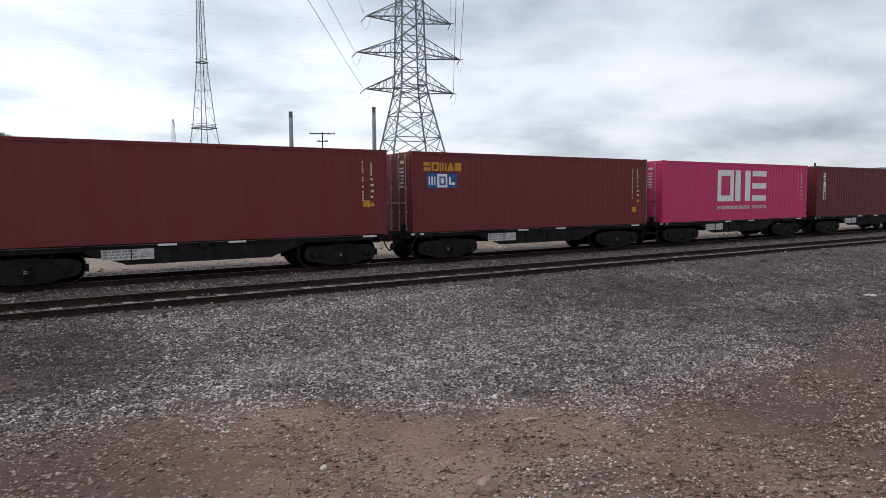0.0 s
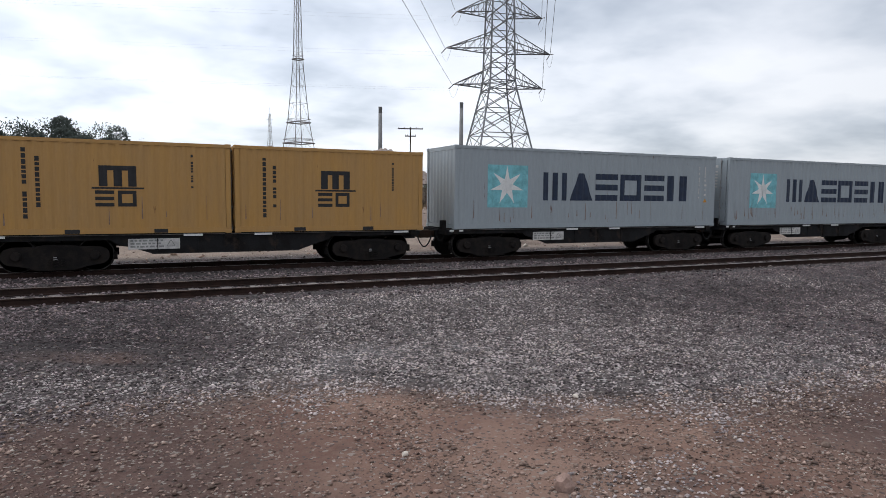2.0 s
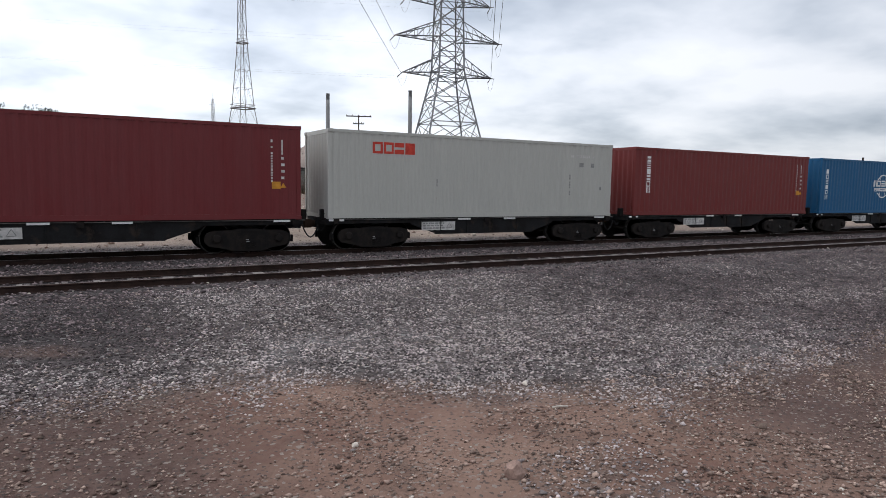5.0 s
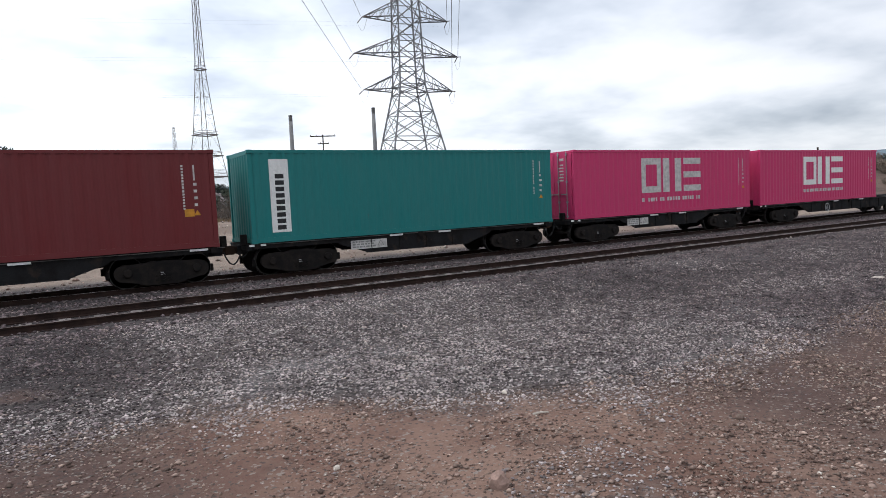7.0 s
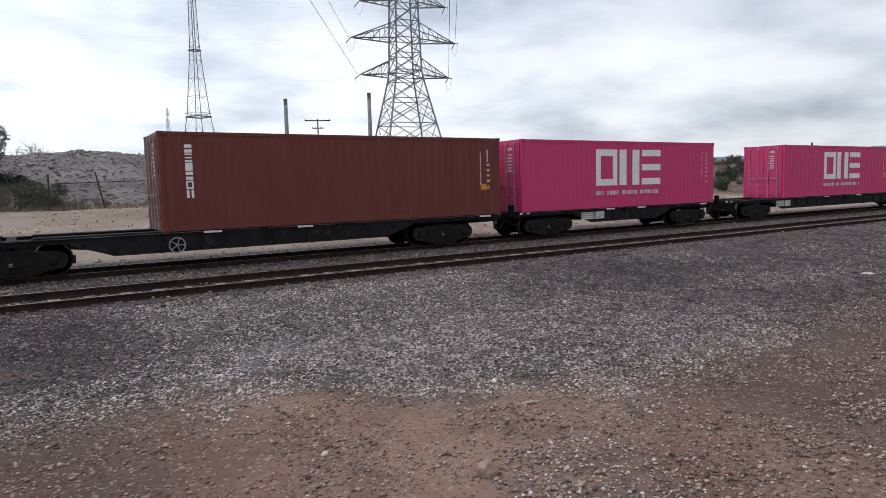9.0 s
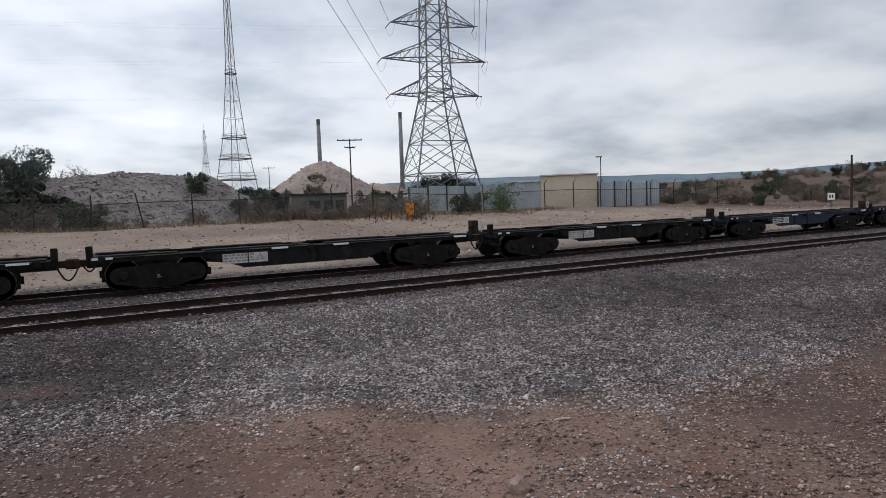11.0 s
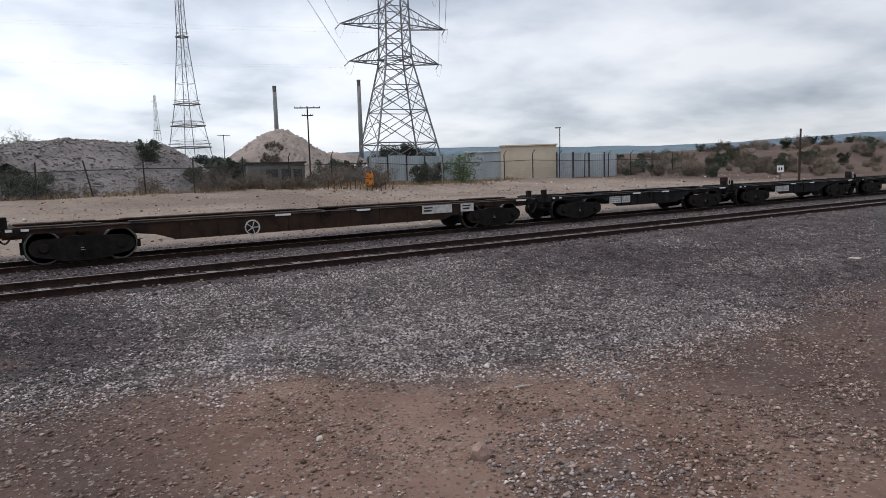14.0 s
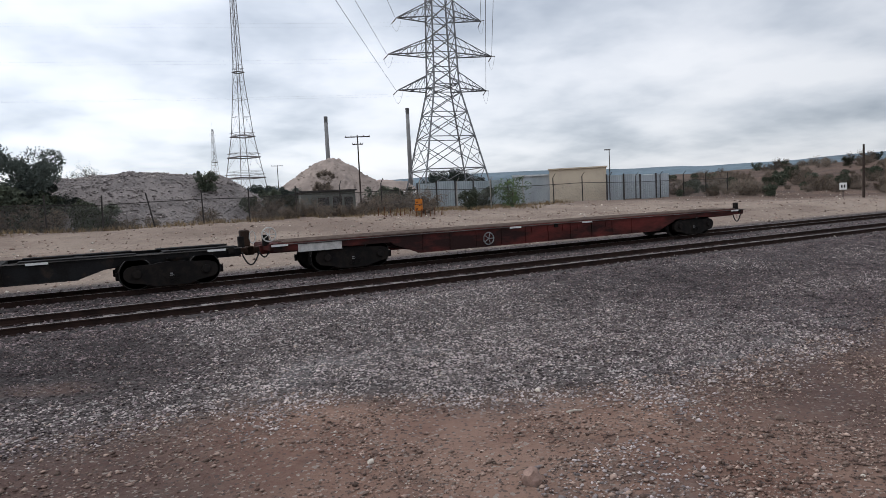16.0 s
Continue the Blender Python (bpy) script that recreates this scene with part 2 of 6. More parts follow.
    "leaf_dark": material("dark_green_leaves", (0.085, 0.102, 0.088, 1), (0.054, 0.066, 0.060, 1), rough=0.75, scale=2, vary=0.25),
    "bark": material("grey_bark", (0.10, 0.082, 0.068, 1), rough=0.95, scale=5),
    "straw": material("dry_straw_grass", (0.30, 0.22, 0.13, 1), (0.20, 0.15, 0.095, 1), rough=0.95, scale=3, vary=0.35),
    "stone": material("blue_grey_ballast_stone", (0.48, 0.415, 0.400, 1), (0.215, 0.180, 0.176, 1), (0.50, 0.41, 0.35, 1), rough=0.85, scale=2.2, fine=60, vary=0.6, third_scale=4, third_at=(0.55, 0.66)),
    "pale_stone": material("pale_limestone", (0.60, 0.54, 0.47, 1), (0.42, 0.35, 0.30, 1), rough=0.9, scale=9, vary=0.3),
    "brown_stone": material("brown_field_stone", (0.34, 0.25, 0.205, 1), (0.145, 0.096, 0.080, 1), rough=0.9, scale=6, vary=0.6),
    "pink_stone": material("pinkish_rock", (0.33, 0.225, 0.185, 1), (0.22, 0.15, 0.125, 1), rough=0.9, scale=9, fine=50),
    # Blue distance haze is put into the colour of the hills.
    "hill": material("haze_tinted_hill", (0.155, 0.205, 0.240, 1), (0.125, 0.165, 0.195, 1), (0.24, 0.26, 0.26, 1), rough=1.0, scale=0.004, fine=0.03, bump=0),
    "wire": material("aluminium_conductor", (0.14, 0.14, 0.145, 1), rough=0.5, metal=0.4),
}


# ---------------------------------------------------------------- building blocks
def box(bm, x0, x1, y0, y1, z0, z1):
    v = [bm.verts.new(c) for c in ((x0, y0, z0), (x1, y0, z0), (x1, y1, z0), (x0, y1, z0), (x0, y0, z1), (x1, y0, z1), (x1, y1, z1), (x0, y1, z1))]
    for f in ((3, 2, 1, 0), (4, 5, 6, 7), (0, 1, 5, 4), (1, 2, 6, 5), (2, 3, 7, 6), (3, 0, 4, 7)):
        bm.faces.new([v[i] for i in f])


def rounded(bm, x0, x1, y0, y1, z0, z1, r=0.02):
    """A box with chamfered edges."""
    part_bm = bmesh.new()
    box(part_bm, x0, x1, y0, y1, z0, z1)
    bmesh.ops.bevel(part_bm, geom=part_bm.edges[:], offset=r, segments=1, affect="EDGES")
    add_all(bm, part_bm)


def add_all(bm, other):
    made = {v: bm.verts.new(v.co) for v in other.verts}
    for f in other.faces:
        bm.faces.new([made[v] for v in f.verts])
    other.free()


def strut(bm, a, b, w, w2=None, sides=4):
    """A bar from a to b, w thick at a and w2 at b."""
    a, b = Vector(a), Vector(b)
    w2 = w if w2 is None else w2
    d = (b - a).normalized()
    u = d.orthogonal().normalized()
    n = d.cross(u)
    rings = []
    for c, r in ((a, w / 2), (b, w2 / 2)):
        rings.append([bm.verts.new(c + (u * math.cos(k) + n * math.sin(k)) * r) for k in (2 * math.pi * (i + 0.5) / sides for i in range(sides))])
    for i in range(sides):
        j = (i + 1) % sides
        bm.faces.new((rings[0][i], rings[0][j], rings[1][j], rings[1][i]))
    bm.faces.new(rings[0][::-1])
    bm.faces.new(rings[1])


def path_tube(bm, points, w, sides=6):
    """A bar along points, in one piece."""
    pts = [Vector(p) for p in points]
    rings, u = [], None
    for i, c in enumerate(pts):
        d = (pts[min(i + 1, len(pts) - 1)] - pts[max(i - 1, 0)]).normalized()
        u = d.orthogonal().normalized() if u is None else (u - d * u.dot(d)).normalized()
        n = d.cross(u)
        rings.append([bm.verts.new(c + (u * math.cos(k) + n * math.sin(k)) * w / 2) for k in (2 * math.pi * (q + 0.5) / sides for q in range(sides))])
    for p, q in zip(rings, rings[1:]):
        for i in range(sides):
            j = (i + 1) % sides
            bm.faces.new((p[i], p[j], q[j], q[i]))
    bm.faces.new(rings[0][::-1])
    bm.faces.new(rings[-1])


def lathe(bm, profile, axis="y", centre=(0, 0, 0), sides=20):
    """Turns (radius, along) pairs round an axis through centre."""
    rings = []
    for r, h in profile:
        ring = []
        for i in range(sides):
            c, s = r * math.cos(2 * math.pi * i / sides), r * math.sin(2 * math.pi * i / sides)
            p = {"x": (h, c, s), "y": (c, h, s), "z": (c, s, h)}[axis]
            ring.append(bm.verts.new((p[0] + centre[0], p[1] + centre[1], p[2] + centre[2])))
        rings.append(ring)
    for p, q in zip(rings, rings[1:]):
        for i in range(sides):
            j = (i + 1) % sides
            bm.faces.new((p[i], p[j], q[j], q[i]))
    bm.faces.new(rings[0])
    bm.faces.new(rings[-1][::-1])


def prism(bm, outline, y0, y1):
    """An outline of (x, z) pairs carried from y0 to y1."""
    a = [bm.verts.new((x, y0, z)) for x, z in outline]
    b = [bm.verts.new((x, y1, z)) for x, z in outline]
    bm.faces.new(a)
    bm.faces.new(b[::-1])
    for i in range(len(a)):
        j = (i + 1) % len(a)
        bm.faces.new((a[j], a[i], b[i], b[j]))


def mesh_of(name, bm, mat, smooth=False):
    bmesh.ops.recalc_face_normals(bm, faces=bm.faces[:])
    me = bpy.data.meshes.new(name)
    bm.to_mesh(me)
    bm.free()
    me.materials.append(mat)
    if smooth:
        me.polygons.foreach_set("use_smooth", [True] * len(me.polygons))
    return me


def part(name, bm, mat, parent=None, label="", smooth=False, at=None):
    """One mesh object under a thing or a part; bm may be a ready mesh."""
    me = bm if isinstance(bm, bpy.types.Mesh) else mesh_of(name, bm, mat, smooth)
    ob = new(name, me)
    if parent:
        ob.parent = parent
    if at is not None:
        ob.matrix_basis = at
    if label:
        ob["label"] = label
    return ob


def thing(name, label, category, group="", at=None):
    ob = tagged(new(name), label, category, group)
    ob.empty_display_size = 0.3
    if at is not None:
        ob.matrix_basis = at
    return ob


def smoothstep(x):
    x = min(1.0, max(0.0, x))
    return x * x * (3 - 2 * x)


def polar(az, r):
    return r * math.sin(radians(az)), r * math.cos(radians(az))


def ground_z(x, y):
    """Height of the land: gravel apron, ballast shoulder, dirt bank and plateau behind the rails."""
    z = 0.288 * smoothstep((y - 9.5) / 3.6)
    for centre in (NEAR_TRACK, FAR_TRACK):
        z -= 0.03 * smoothstep((0.85 - abs(y - centre)) / 0.25)
    z -= DROP * smoothstep((y - 17.2) / 2.2) + (0.20 - DROP) * smoothstep((y - 23.6) / 1.8)
    z += 0.80 * smoothstep((y - 25.5) / 8.0) + 0.62 * smoothstep((y - 35.0) / 12.0)
    z += 4.3 * smoothstep((x - 60 - 0.15 * y) / 62.0) * smoothstep((y - 38) / 22.0)
    if y < 9:
        z += 0.035 * noise.noise((x * 0.35, y * 0.5, 0)) * smoothstep((9.5 - y) / 2) + 0.012 * noise.noise((x * 1.7, y * 2.1, 3))
    elif y > 25:
        k = smoothstep((y - 25) / 20)
        z += (0.05 + 0.16 * k) * noise.noise((x * 0.22, y * 0.22, 7)) + 0.05 * noise.noise((x * 0.9, y * 1.1, 5)) + 0.5 * k * smoothstep((x - 75) / 30) * noise.noise((x * 0.12, y * 0.12, 2))
    return z


# ---------------------------------------------------------------- ground
def spaced(stops):
    out = []
    for (a, b, n) in stops:
        out += list(np.linspace(a, b, n, endpoint=False))
    return out + [stops[-1][1]]


gx = spaced([(-3500, -300, 10), (-300, -30, 20), (-30, -6, 24), (-6, 34, 160), (34, 130, 150), (130, 400, 40), (400, 3500, 12)])
gy = spaced([(-3000, -200, 8), (-200, 0, 14), (0, 2, 6), (2, 13, 74), (13, 30, 110), (30, 110, 90), (110, 500, 40), (500, 3500, 12)])
verts = [(x, y, ground_z(x, y)) for y in gy for x in gx]
nx = len(gx)
faces = [(j * nx + i, j * nx + i + 1, (j + 1) * nx + i + 1, (j + 1) * nx + i) for j in range(len(gy) - 1) for i in range(nx - 1)]
me = bpy.data.meshes.new("ground")
me.from_pydata(verts, [], faces)
me.polygons.foreach_set("use_smooth", [True] * len(me.polygons))


def dirt_edge(x):
    """The line between brown dirt and grey gravel."""
    return 8.0 if x < 2.0 else 8.0 - 0.95 * (x - 2) + 0.088 * (x - 2) ** 2 if x < 7.4 else 5.44 + 0.06 * (x - 7.4)


def ground_material():
    m = bpy.data.materials.new("gravel_and_dirt")
    m.use_nodes = True
    t = m.node_tree
    p = t.nodes["Principled BSDF"]
    p.inputs["Roughness"].default_value = 0.95
    p.inputs["Specular IOR Level"].default_value = 0.2
    co = t.nodes.new("ShaderNodeTexCoord").outputs["Object"]
    sep = t.nodes.new("ShaderNodeSeparateXYZ")
    t.links.new(co, sep.inputs[0])
    X, Y = sep.outputs[0], sep.outputs[1]

    def put(v, socket):
        if hasattr(v, "links"):
            t.links.new(v, socket)
        else:
            socket.default_value = v

    def mth(op, a, b=0.0):
        n = t.nodes.new("ShaderNodeMath")
        n.operation = op
        put(a, n.inputs[0])
        put(b, n.inputs[1])
        return n.outputs[0]

    def nz(scale, detail=5.0, rough=0.6, seed=0.0):
        n = t.nodes.new("ShaderNodeTexNoise")
        n.noise_dimensions = "4D"
        n.inputs["Scale"].default_value, n.inputs["Detail"].default_value, n.inputs["Roughness"].default_value, n.inputs["W"].default_value = scale, detail, rough, seed
        t.links.new(co, n.inputs["Vector"])
        return n.outputs["Fac"]

    def ranged(v, lo, hi, a=0.0, b=1.0):
        n = t.nodes.new("ShaderNodeMapRange")
        n.interpolation_type = "SMOOTHSTEP"
        put(v, n.inputs[0])
        for i, w in enumerate((lo, hi, a, b)):
            n.inputs[i + 1].default_value = w
        return n.outputs[0]

    def mix(f, a, b, blend="MIX"):
        n = t.nodes.new("ShaderNodeMix")
        n.data_type, n.blend_type = "RGBA", blend
        put(f, n.inputs[0])
        put(a, n.inputs[6])
        put(b, n.inputs[7])
        return n.outputs[2]

    def cells(scale, out="Color"):
        n = t.nodes.new("ShaderNodeTexVoronoi")
        n.inputs["Scale"].default_value = scale
        t.links.new(co, n.inputs["Vector"])
        return n.outputs[out]

    # curved line between dirt and gravel, roughened by noise
    u = mth("SUBTRACT", X, 2.0)
    u = mth("MINIMUM", mth("MAXIMUM", u, 0.0), 5.4)
    edge = mth("ADD", mth("SUBTRACT", 8.0, mth("MULTIPLY", u, 0.95)), mth("MULTIPLY", mth("MULTIPLY", u, u), 0.088))
    edge = mth("ADD", edge, mth("MULTIPLY", mth("MAXIMUM", mth("SUBTRACT", X, 7.4), 0.0), 0.06))
    rough_edge = mth("ADD", mth("SUBTRACT", Y, edge), mth("MULTIPLY", mth("SUBTRACT", nz(0.9, 6), 0.5), 1.8))
    rough_edge = mth("ADD", rough_edge, mth("MULTIPLY", mth("SUBTRACT", nz(5.0, 7, 0.75, seed=12), 0.5), 1.8))
    # a tongue of dirt in the gravel and a pocket of gravel in the dirt
    tongue = mth("MULTIPLY", ranged(mth("ABSOLUTE", mth("SUBTRACT", mth("ADD", Y, mth("MULTIPLY", X, 0.35)), 10.3)), 0.75, 0.1), ranged(X, 1.0, -0.4))
    pocket = mth("MULTIPLY", ranged(mth("ABSOLUTE", mth("SUBTRACT", mth("ADD", X, mth("MULTIPLY", Y, -0.2)), 3.0)), 0.95, 0.35), ranged(Y, 4.7, 4.0))
    rough_edge = mth("ADD", mth("SUBTRACT", rough_edge, mth("MULTIPLY", tongue, 2.6)), mth("MULTIPLY", pocket, 0.35))
    gravel = mth("MAXIMUM", ranged(rough_edge, -0.9, 0.8), mth("MULTIPLY", pocket, ranged(nz(3.0, 6, seed=31), 0.42, 0.6, 0, 0.45)))
    cell = t.nodes.new("ShaderNodeSeparateColor")
    t.links.new(cells(17.0), cell.inputs[0])
    cell_fine = t.nodes.new("ShaderNodeSeparateColor")
    t.links.new(cells(34.0), cell_fine.inputs[0])
    # Low end is near black: shade between stones put into the base colour.
    stone = mix(ranged(cell.outputs[0], 0.0, 1.0), (0.022, 0.018, 0.018, 1), (0.165, 0.142, 0.137, 1))
    stone = mix(ranged(cell_fine.outputs[1], 0.5, 1.0, 0, 0.6), stone, (0.20, 0.165, 0.150, 1))
    stone = mix(ranged(cell.outputs[2], 0.93, 0.97), stone, (0.48, 0.45, 0.42, 1))
    stone = mix(ranged(nz(0.35, 5, seed=4), 0.44, 0.62, 0, 0.6), stone, mix(0.5, stone, (0.055, 0.048, 0.047, 1)))
    stone = mix(ranged(nz(0.28, 4, seed=9), 0.55, 0.66, 0, 0.6), stone, mix(0.5, stone, (0.33, 0.32, 0.32, 1)))
    # Gravel darkens towards both sides: lens fall-off put into the colour, broken by noise.
    gravel_falloff = mth("MAXIMUM", mth("MULTIPLY", ranged(X, 2.4, 0.2), ranged(Y, 9.2, 11.2)), ranged(X, 7.0, 12.0, 0, 0.85))
    gravel_falloff = mth("MULTIPLY", gravel_falloff, ranged(nz(0.6, 5, seed=21), 0.25, 0.6, 0.55, 1.0))
    stone = mix(gravel_falloff, stone, mix(0.62, stone, (0.028, 0.023, 0.025, 1)))
    dirt = mix(ranged(nz(0.55, 6), 0.38, 0.64), (0.190, 0.105, 0.080, 1), (0.305, 0.192, 0.146, 1))
    # Both sides take brown, darker dirt; part of it lens fall-off put into colour.
    dirt_falloff = mth("MAXIMUM", ranged(X, 1.9, 0.2), ranged(X, 4.8, 7.2))
    dirt = mix(mth("MULTIPLY", dirt_falloff, ranged(nz(0.8, 5, seed=23), 0.2, 0.55, 0.55, 0.95)), dirt, (0.098, 0.059, 0.052, 1))
    dirt = mix(ranged(nz(1.6, 6, seed=3), 0.55, 0.72, 0, 0.7), dirt, (0.115, 0.074, 0.060, 1))
    dirt = mix(ranged(nz(6.0, 8, 0.75, seed=5), 0.35, 0.75, 0, 0.6), dirt, mix(0.5, dirt, (0.29, 0.215, 0.17, 1)))
    dirt = mix(ranged(cell_fine.outputs[0], 0.90, 0.95, 0, 0.8), dirt, (0.33, 0.285, 0.25, 1))
    dirt = mix(ranged(cell_fine.outputs[2], 0.88, 0.94, 0, 0.7), dirt, (0.075, 0.062, 0.058, 1))
    near = mix(gravel, dirt, stone)
    # oily, darker ballast round the tracks
    bed = mth("MULTIPLY", ranged(Y, 11.6, 13.2), ranged(Y, 25.4, 23.6))
    ballast = mix(ranged(cell.outputs[1], 0, 1), (0.040, 0.035, 0.036, 1), (0.15, 0.130, 0.125, 1))
    # Darker again towards the left: lens fall-off put into the ballast colour.
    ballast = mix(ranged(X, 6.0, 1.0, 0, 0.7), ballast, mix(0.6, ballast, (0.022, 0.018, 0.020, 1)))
    near = mix(mth("MULTIPLY", bed, 0.8), near, ballast)
    # sandy ground behind the tracks
    sand = mix(ranged(nz(0.16, 6, seed=1), 0.36, 0.62), (0.24, 0.180, 0.145, 1), (0.36, 0.285, 0.23, 1))
    sand = mix(ranged(nz(0.9, 7, 0.7, seed=2), 0.5, 0.75, 0, 0.75), sand, (0.125, 0.095, 0.078, 1))
    sand = mix(ranged(nz(7.0, 8, 0.75, seed=15), 0.4, 0.7, 0, 0.5), sand, (0.14, 0.108, 0.09, 1))
    sand = mix(ranged(cells(3.5, "Distance"), 0.0, 0.16, 0.5, 0.0), sand, (0.46, 0.39, 0.33, 1))
    scrub = mix(ranged(nz(0.10, 7, 0.7, seed=6), 0.36, 0.62), (0.150, 0.102, 0.080, 1), (0.085, 0.060, 0.048, 1))
    sand = mix(ranged(mth("ADD", mth("SUBTRACT", mth("ADD", Y, mth("MULTIPLY", mth("MAXIMUM", mth("SUBTRACT", X, 40.0), 0.0), 0.75)), 51.0), mth("MULTIPLY", nz(0.2, 4, seed=8), 12)), 0, 9), sand, scrub)
    far = ranged(Y, 24.2, 26.5)
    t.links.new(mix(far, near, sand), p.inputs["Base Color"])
    hgt = mth("ADD", mth("MULTIPLY", cells(17.0, "Distance"), -0.6), mth("MULTIPLY", nz(16.0, 9, 0.8), 1.5))
    b = t.nodes.new("ShaderNodeBump")
    b.inputs["Distance"].default_value = 0.045
    put(ranged(gravel, 0, 1, 0.75, 0.9), b.inputs["Strength"])
    t.links.new(hgt, b.inputs["Height"])
    t.links.new(b.outputs[0], p.inputs["Normal"])
    return m


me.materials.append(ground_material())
tagged(new("ground", me), "grey gravel and brown dirt ground beside the tracks, sandy beyond", "ground", kind="structure")


def scatter(name, count, place, size, mat, label, seed, flat=0.6, height=None):
    """Many loose stones in one mesh; place(rng, n) gives x and y, size(rng, n) the radii."""
    rng = np.random.default_rng(seed)
    xs, ys = place(rng, count)
    n = len(xs)
    s = size(rng, n)
    base = np.array([(1, 0, 0), (0.1, 1, 0), (-1, 0.1, 0), (0, -1, 0), (0.1, 0, 1), (0, 0, -0.7)], float)
    shape = base[None] * (1 + rng.uniform(-0.35, 0.35, (n, 6, 1)))
    shape[:, :4, 2] += rng.uniform(-0.3, 0.5, (n, 4))
    a = rng.uniform(0, 6.283, n)
    c, q = np.cos(a)[:, None], np.sin(a)[:, None]
    x = (shape[..., 0] * c - shape[..., 1] * q) * s[:, None]
    y = (shape[..., 0] * q + shape[..., 1] * c) * s[:, None] * rng.uniform(0.6, 1.0, (n, 1))
    z = shape[..., 2] * s[:, None] * flat
    g = np.array([(height or ground_z)(px, py) for px, py in zip(xs, ys)])
    co = np.stack([x + xs[:, None], y + ys[:, None], z + (g + s * flat * 0.35)[:, None]], -1).reshape(-1, 3)
    tri = np.array([(0, 1, 4), (1, 2, 4), (2, 3, 4), (3, 0, 4), (1, 0, 5), (2, 1, 5), (3, 2, 5), (0, 3, 5)])
    tris = (np.arange(n)[:, None, None] * 6 + tri[None]).reshape(-1, 3)
    me = bpy.data.meshes.new(name)
    me.vertices.add(len(co))
    me.vertices.foreach_set("co", co.ravel())
    me.loops.add(len(tris) * 3)
    me.loops.foreach_set("vertex_index", tris.ravel())
    me.polygons.add(len(tris))
    me.polygons.foreach_set("loop_start", np.arange(len(tris)) * 3)
    me.update(calc_edges=True)
    me.materials.append(mat)
    return tagged(new(name, me), label, "stones", kind="stuff")


def gravel_place(rng, n):
    y = rng.uniform(3.1, 13.6, n)
    x = (-0.28 * y + rng.uniform(0, 1, n) ** 1.15 * (2.55 * y + 1))
    edge = np.array([dirt_edge(v) for v in x]) + np.array([1.9 * noise.noise((a * 0.8, b * 0.8, 5)) for a, b in zip(x, y)])
    tongue = (np.abs(y + 0.35 * x - 10.3) < 0.55) & (x < 0.5 + rng.normal(0, 0.4, n)) & (rng.uniform(0, 1, n) < 0.6)
    pocket = (np.abs(x - 0.2 * y - 3.0) < 0.75) & (y < 4.5) & (rng.uniform(0, 1, n) < 0.22)
    keep = ((y > edge + rng.normal(0, 0.5, n)) & ~tongue) | pocket
    return x[keep], y[keep]


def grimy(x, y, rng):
    """Which stones are darkened: rail grime, patches, and lens fall-off painted at both sides."""
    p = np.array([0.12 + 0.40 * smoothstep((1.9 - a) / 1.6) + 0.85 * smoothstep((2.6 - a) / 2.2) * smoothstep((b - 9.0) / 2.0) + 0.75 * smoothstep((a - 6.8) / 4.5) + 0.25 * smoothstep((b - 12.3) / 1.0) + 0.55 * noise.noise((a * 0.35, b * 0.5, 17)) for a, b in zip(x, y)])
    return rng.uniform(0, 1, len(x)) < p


def clean_place(rng, n):
    x, y = gravel_place(rng, n)
    k = ~grimy(x, y, rng)
    return x[k], y[k]


def grimy_or_dim_place(rng, n):
    x, y = gravel_place(rng, n)
    k = grimy(x, y, rng)
    return x[k], y[k]


def dirt_place(rng, n):
    y = rng.uniform(2.2, 8.5, n)
    x = -0.28 * y + rng.uniform(0, 1, n) * (2.4 * y + 1)
    edge = np.array([dirt_edge(v) for v in x])
    clump = np.array([noise.noise((a * 1.1, b * 1.1, 9)) for a, b in zip(x, y)])
    keep = (y < edge + 0.4) & (clump + rng.uniform(-0.5, 0.5, n) > 0.0)
    return x[keep], y[keep]


def bed_place(rng, n):
    y = rng.uniform(13.0, 24.5, n)
    x = -0.3 * y + rng.uniform(0, 1, n) ** 1.4 * (2.6 * y)
    return x, y


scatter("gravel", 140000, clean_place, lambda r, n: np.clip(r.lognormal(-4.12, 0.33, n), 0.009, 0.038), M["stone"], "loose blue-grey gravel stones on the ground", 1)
# Dark stones carry rail grime, and side fall-off put into their colour.
scatter("grimy_gravel", 140000, grimy_or_dim_place, lambda r, n: np.clip(r.lognormal(-4.12, 0.33, n), 0.009, 0.038), M["dark_stone"], "loose dark gravel stones, part grimy, part painted darker at the sides", 1)
scatter("earth_clods", 9000, dirt_place, lambda r, n: np.clip(r.lognormal(-4.8, 0.5, n), 0.003, 0.03), M["clod"], "small dark earth clods strewn over dirt", 8)
scatter("pale_pebbles", 1300, clean_place, lambda r, n: np.clip(r.lognormal(-4.1, 0.3, n), 0.012, 0.036), M["pale_stone"], "scattered pale pebbles among the gravel", 2)
scatter("dirt_pebbles", 52000, dirt_place, lambda r, n: np.clip(r.lognormal(-4.4, 0.5, n), 0.004, 0.04), M["brown_stone"], "small brown and pale stones strewn over dirt", 3)
scatter("pale_chips", 4500, dirt_place, lambda r, n: np.clip(r.lognormal(-4.8, 0.55, n), 0.003, 0.03), M["pale_stone"], "pale stone chips strewn over dirt", 4)
def between_rails(rng, n):
    i = rng.integers(0, 120, n)
    return -18 + i * 0.68 + rng.normal(0.1, 0.16, n), NEAR_TRACK - 0.45 + rng.normal(0, 0.16, n)


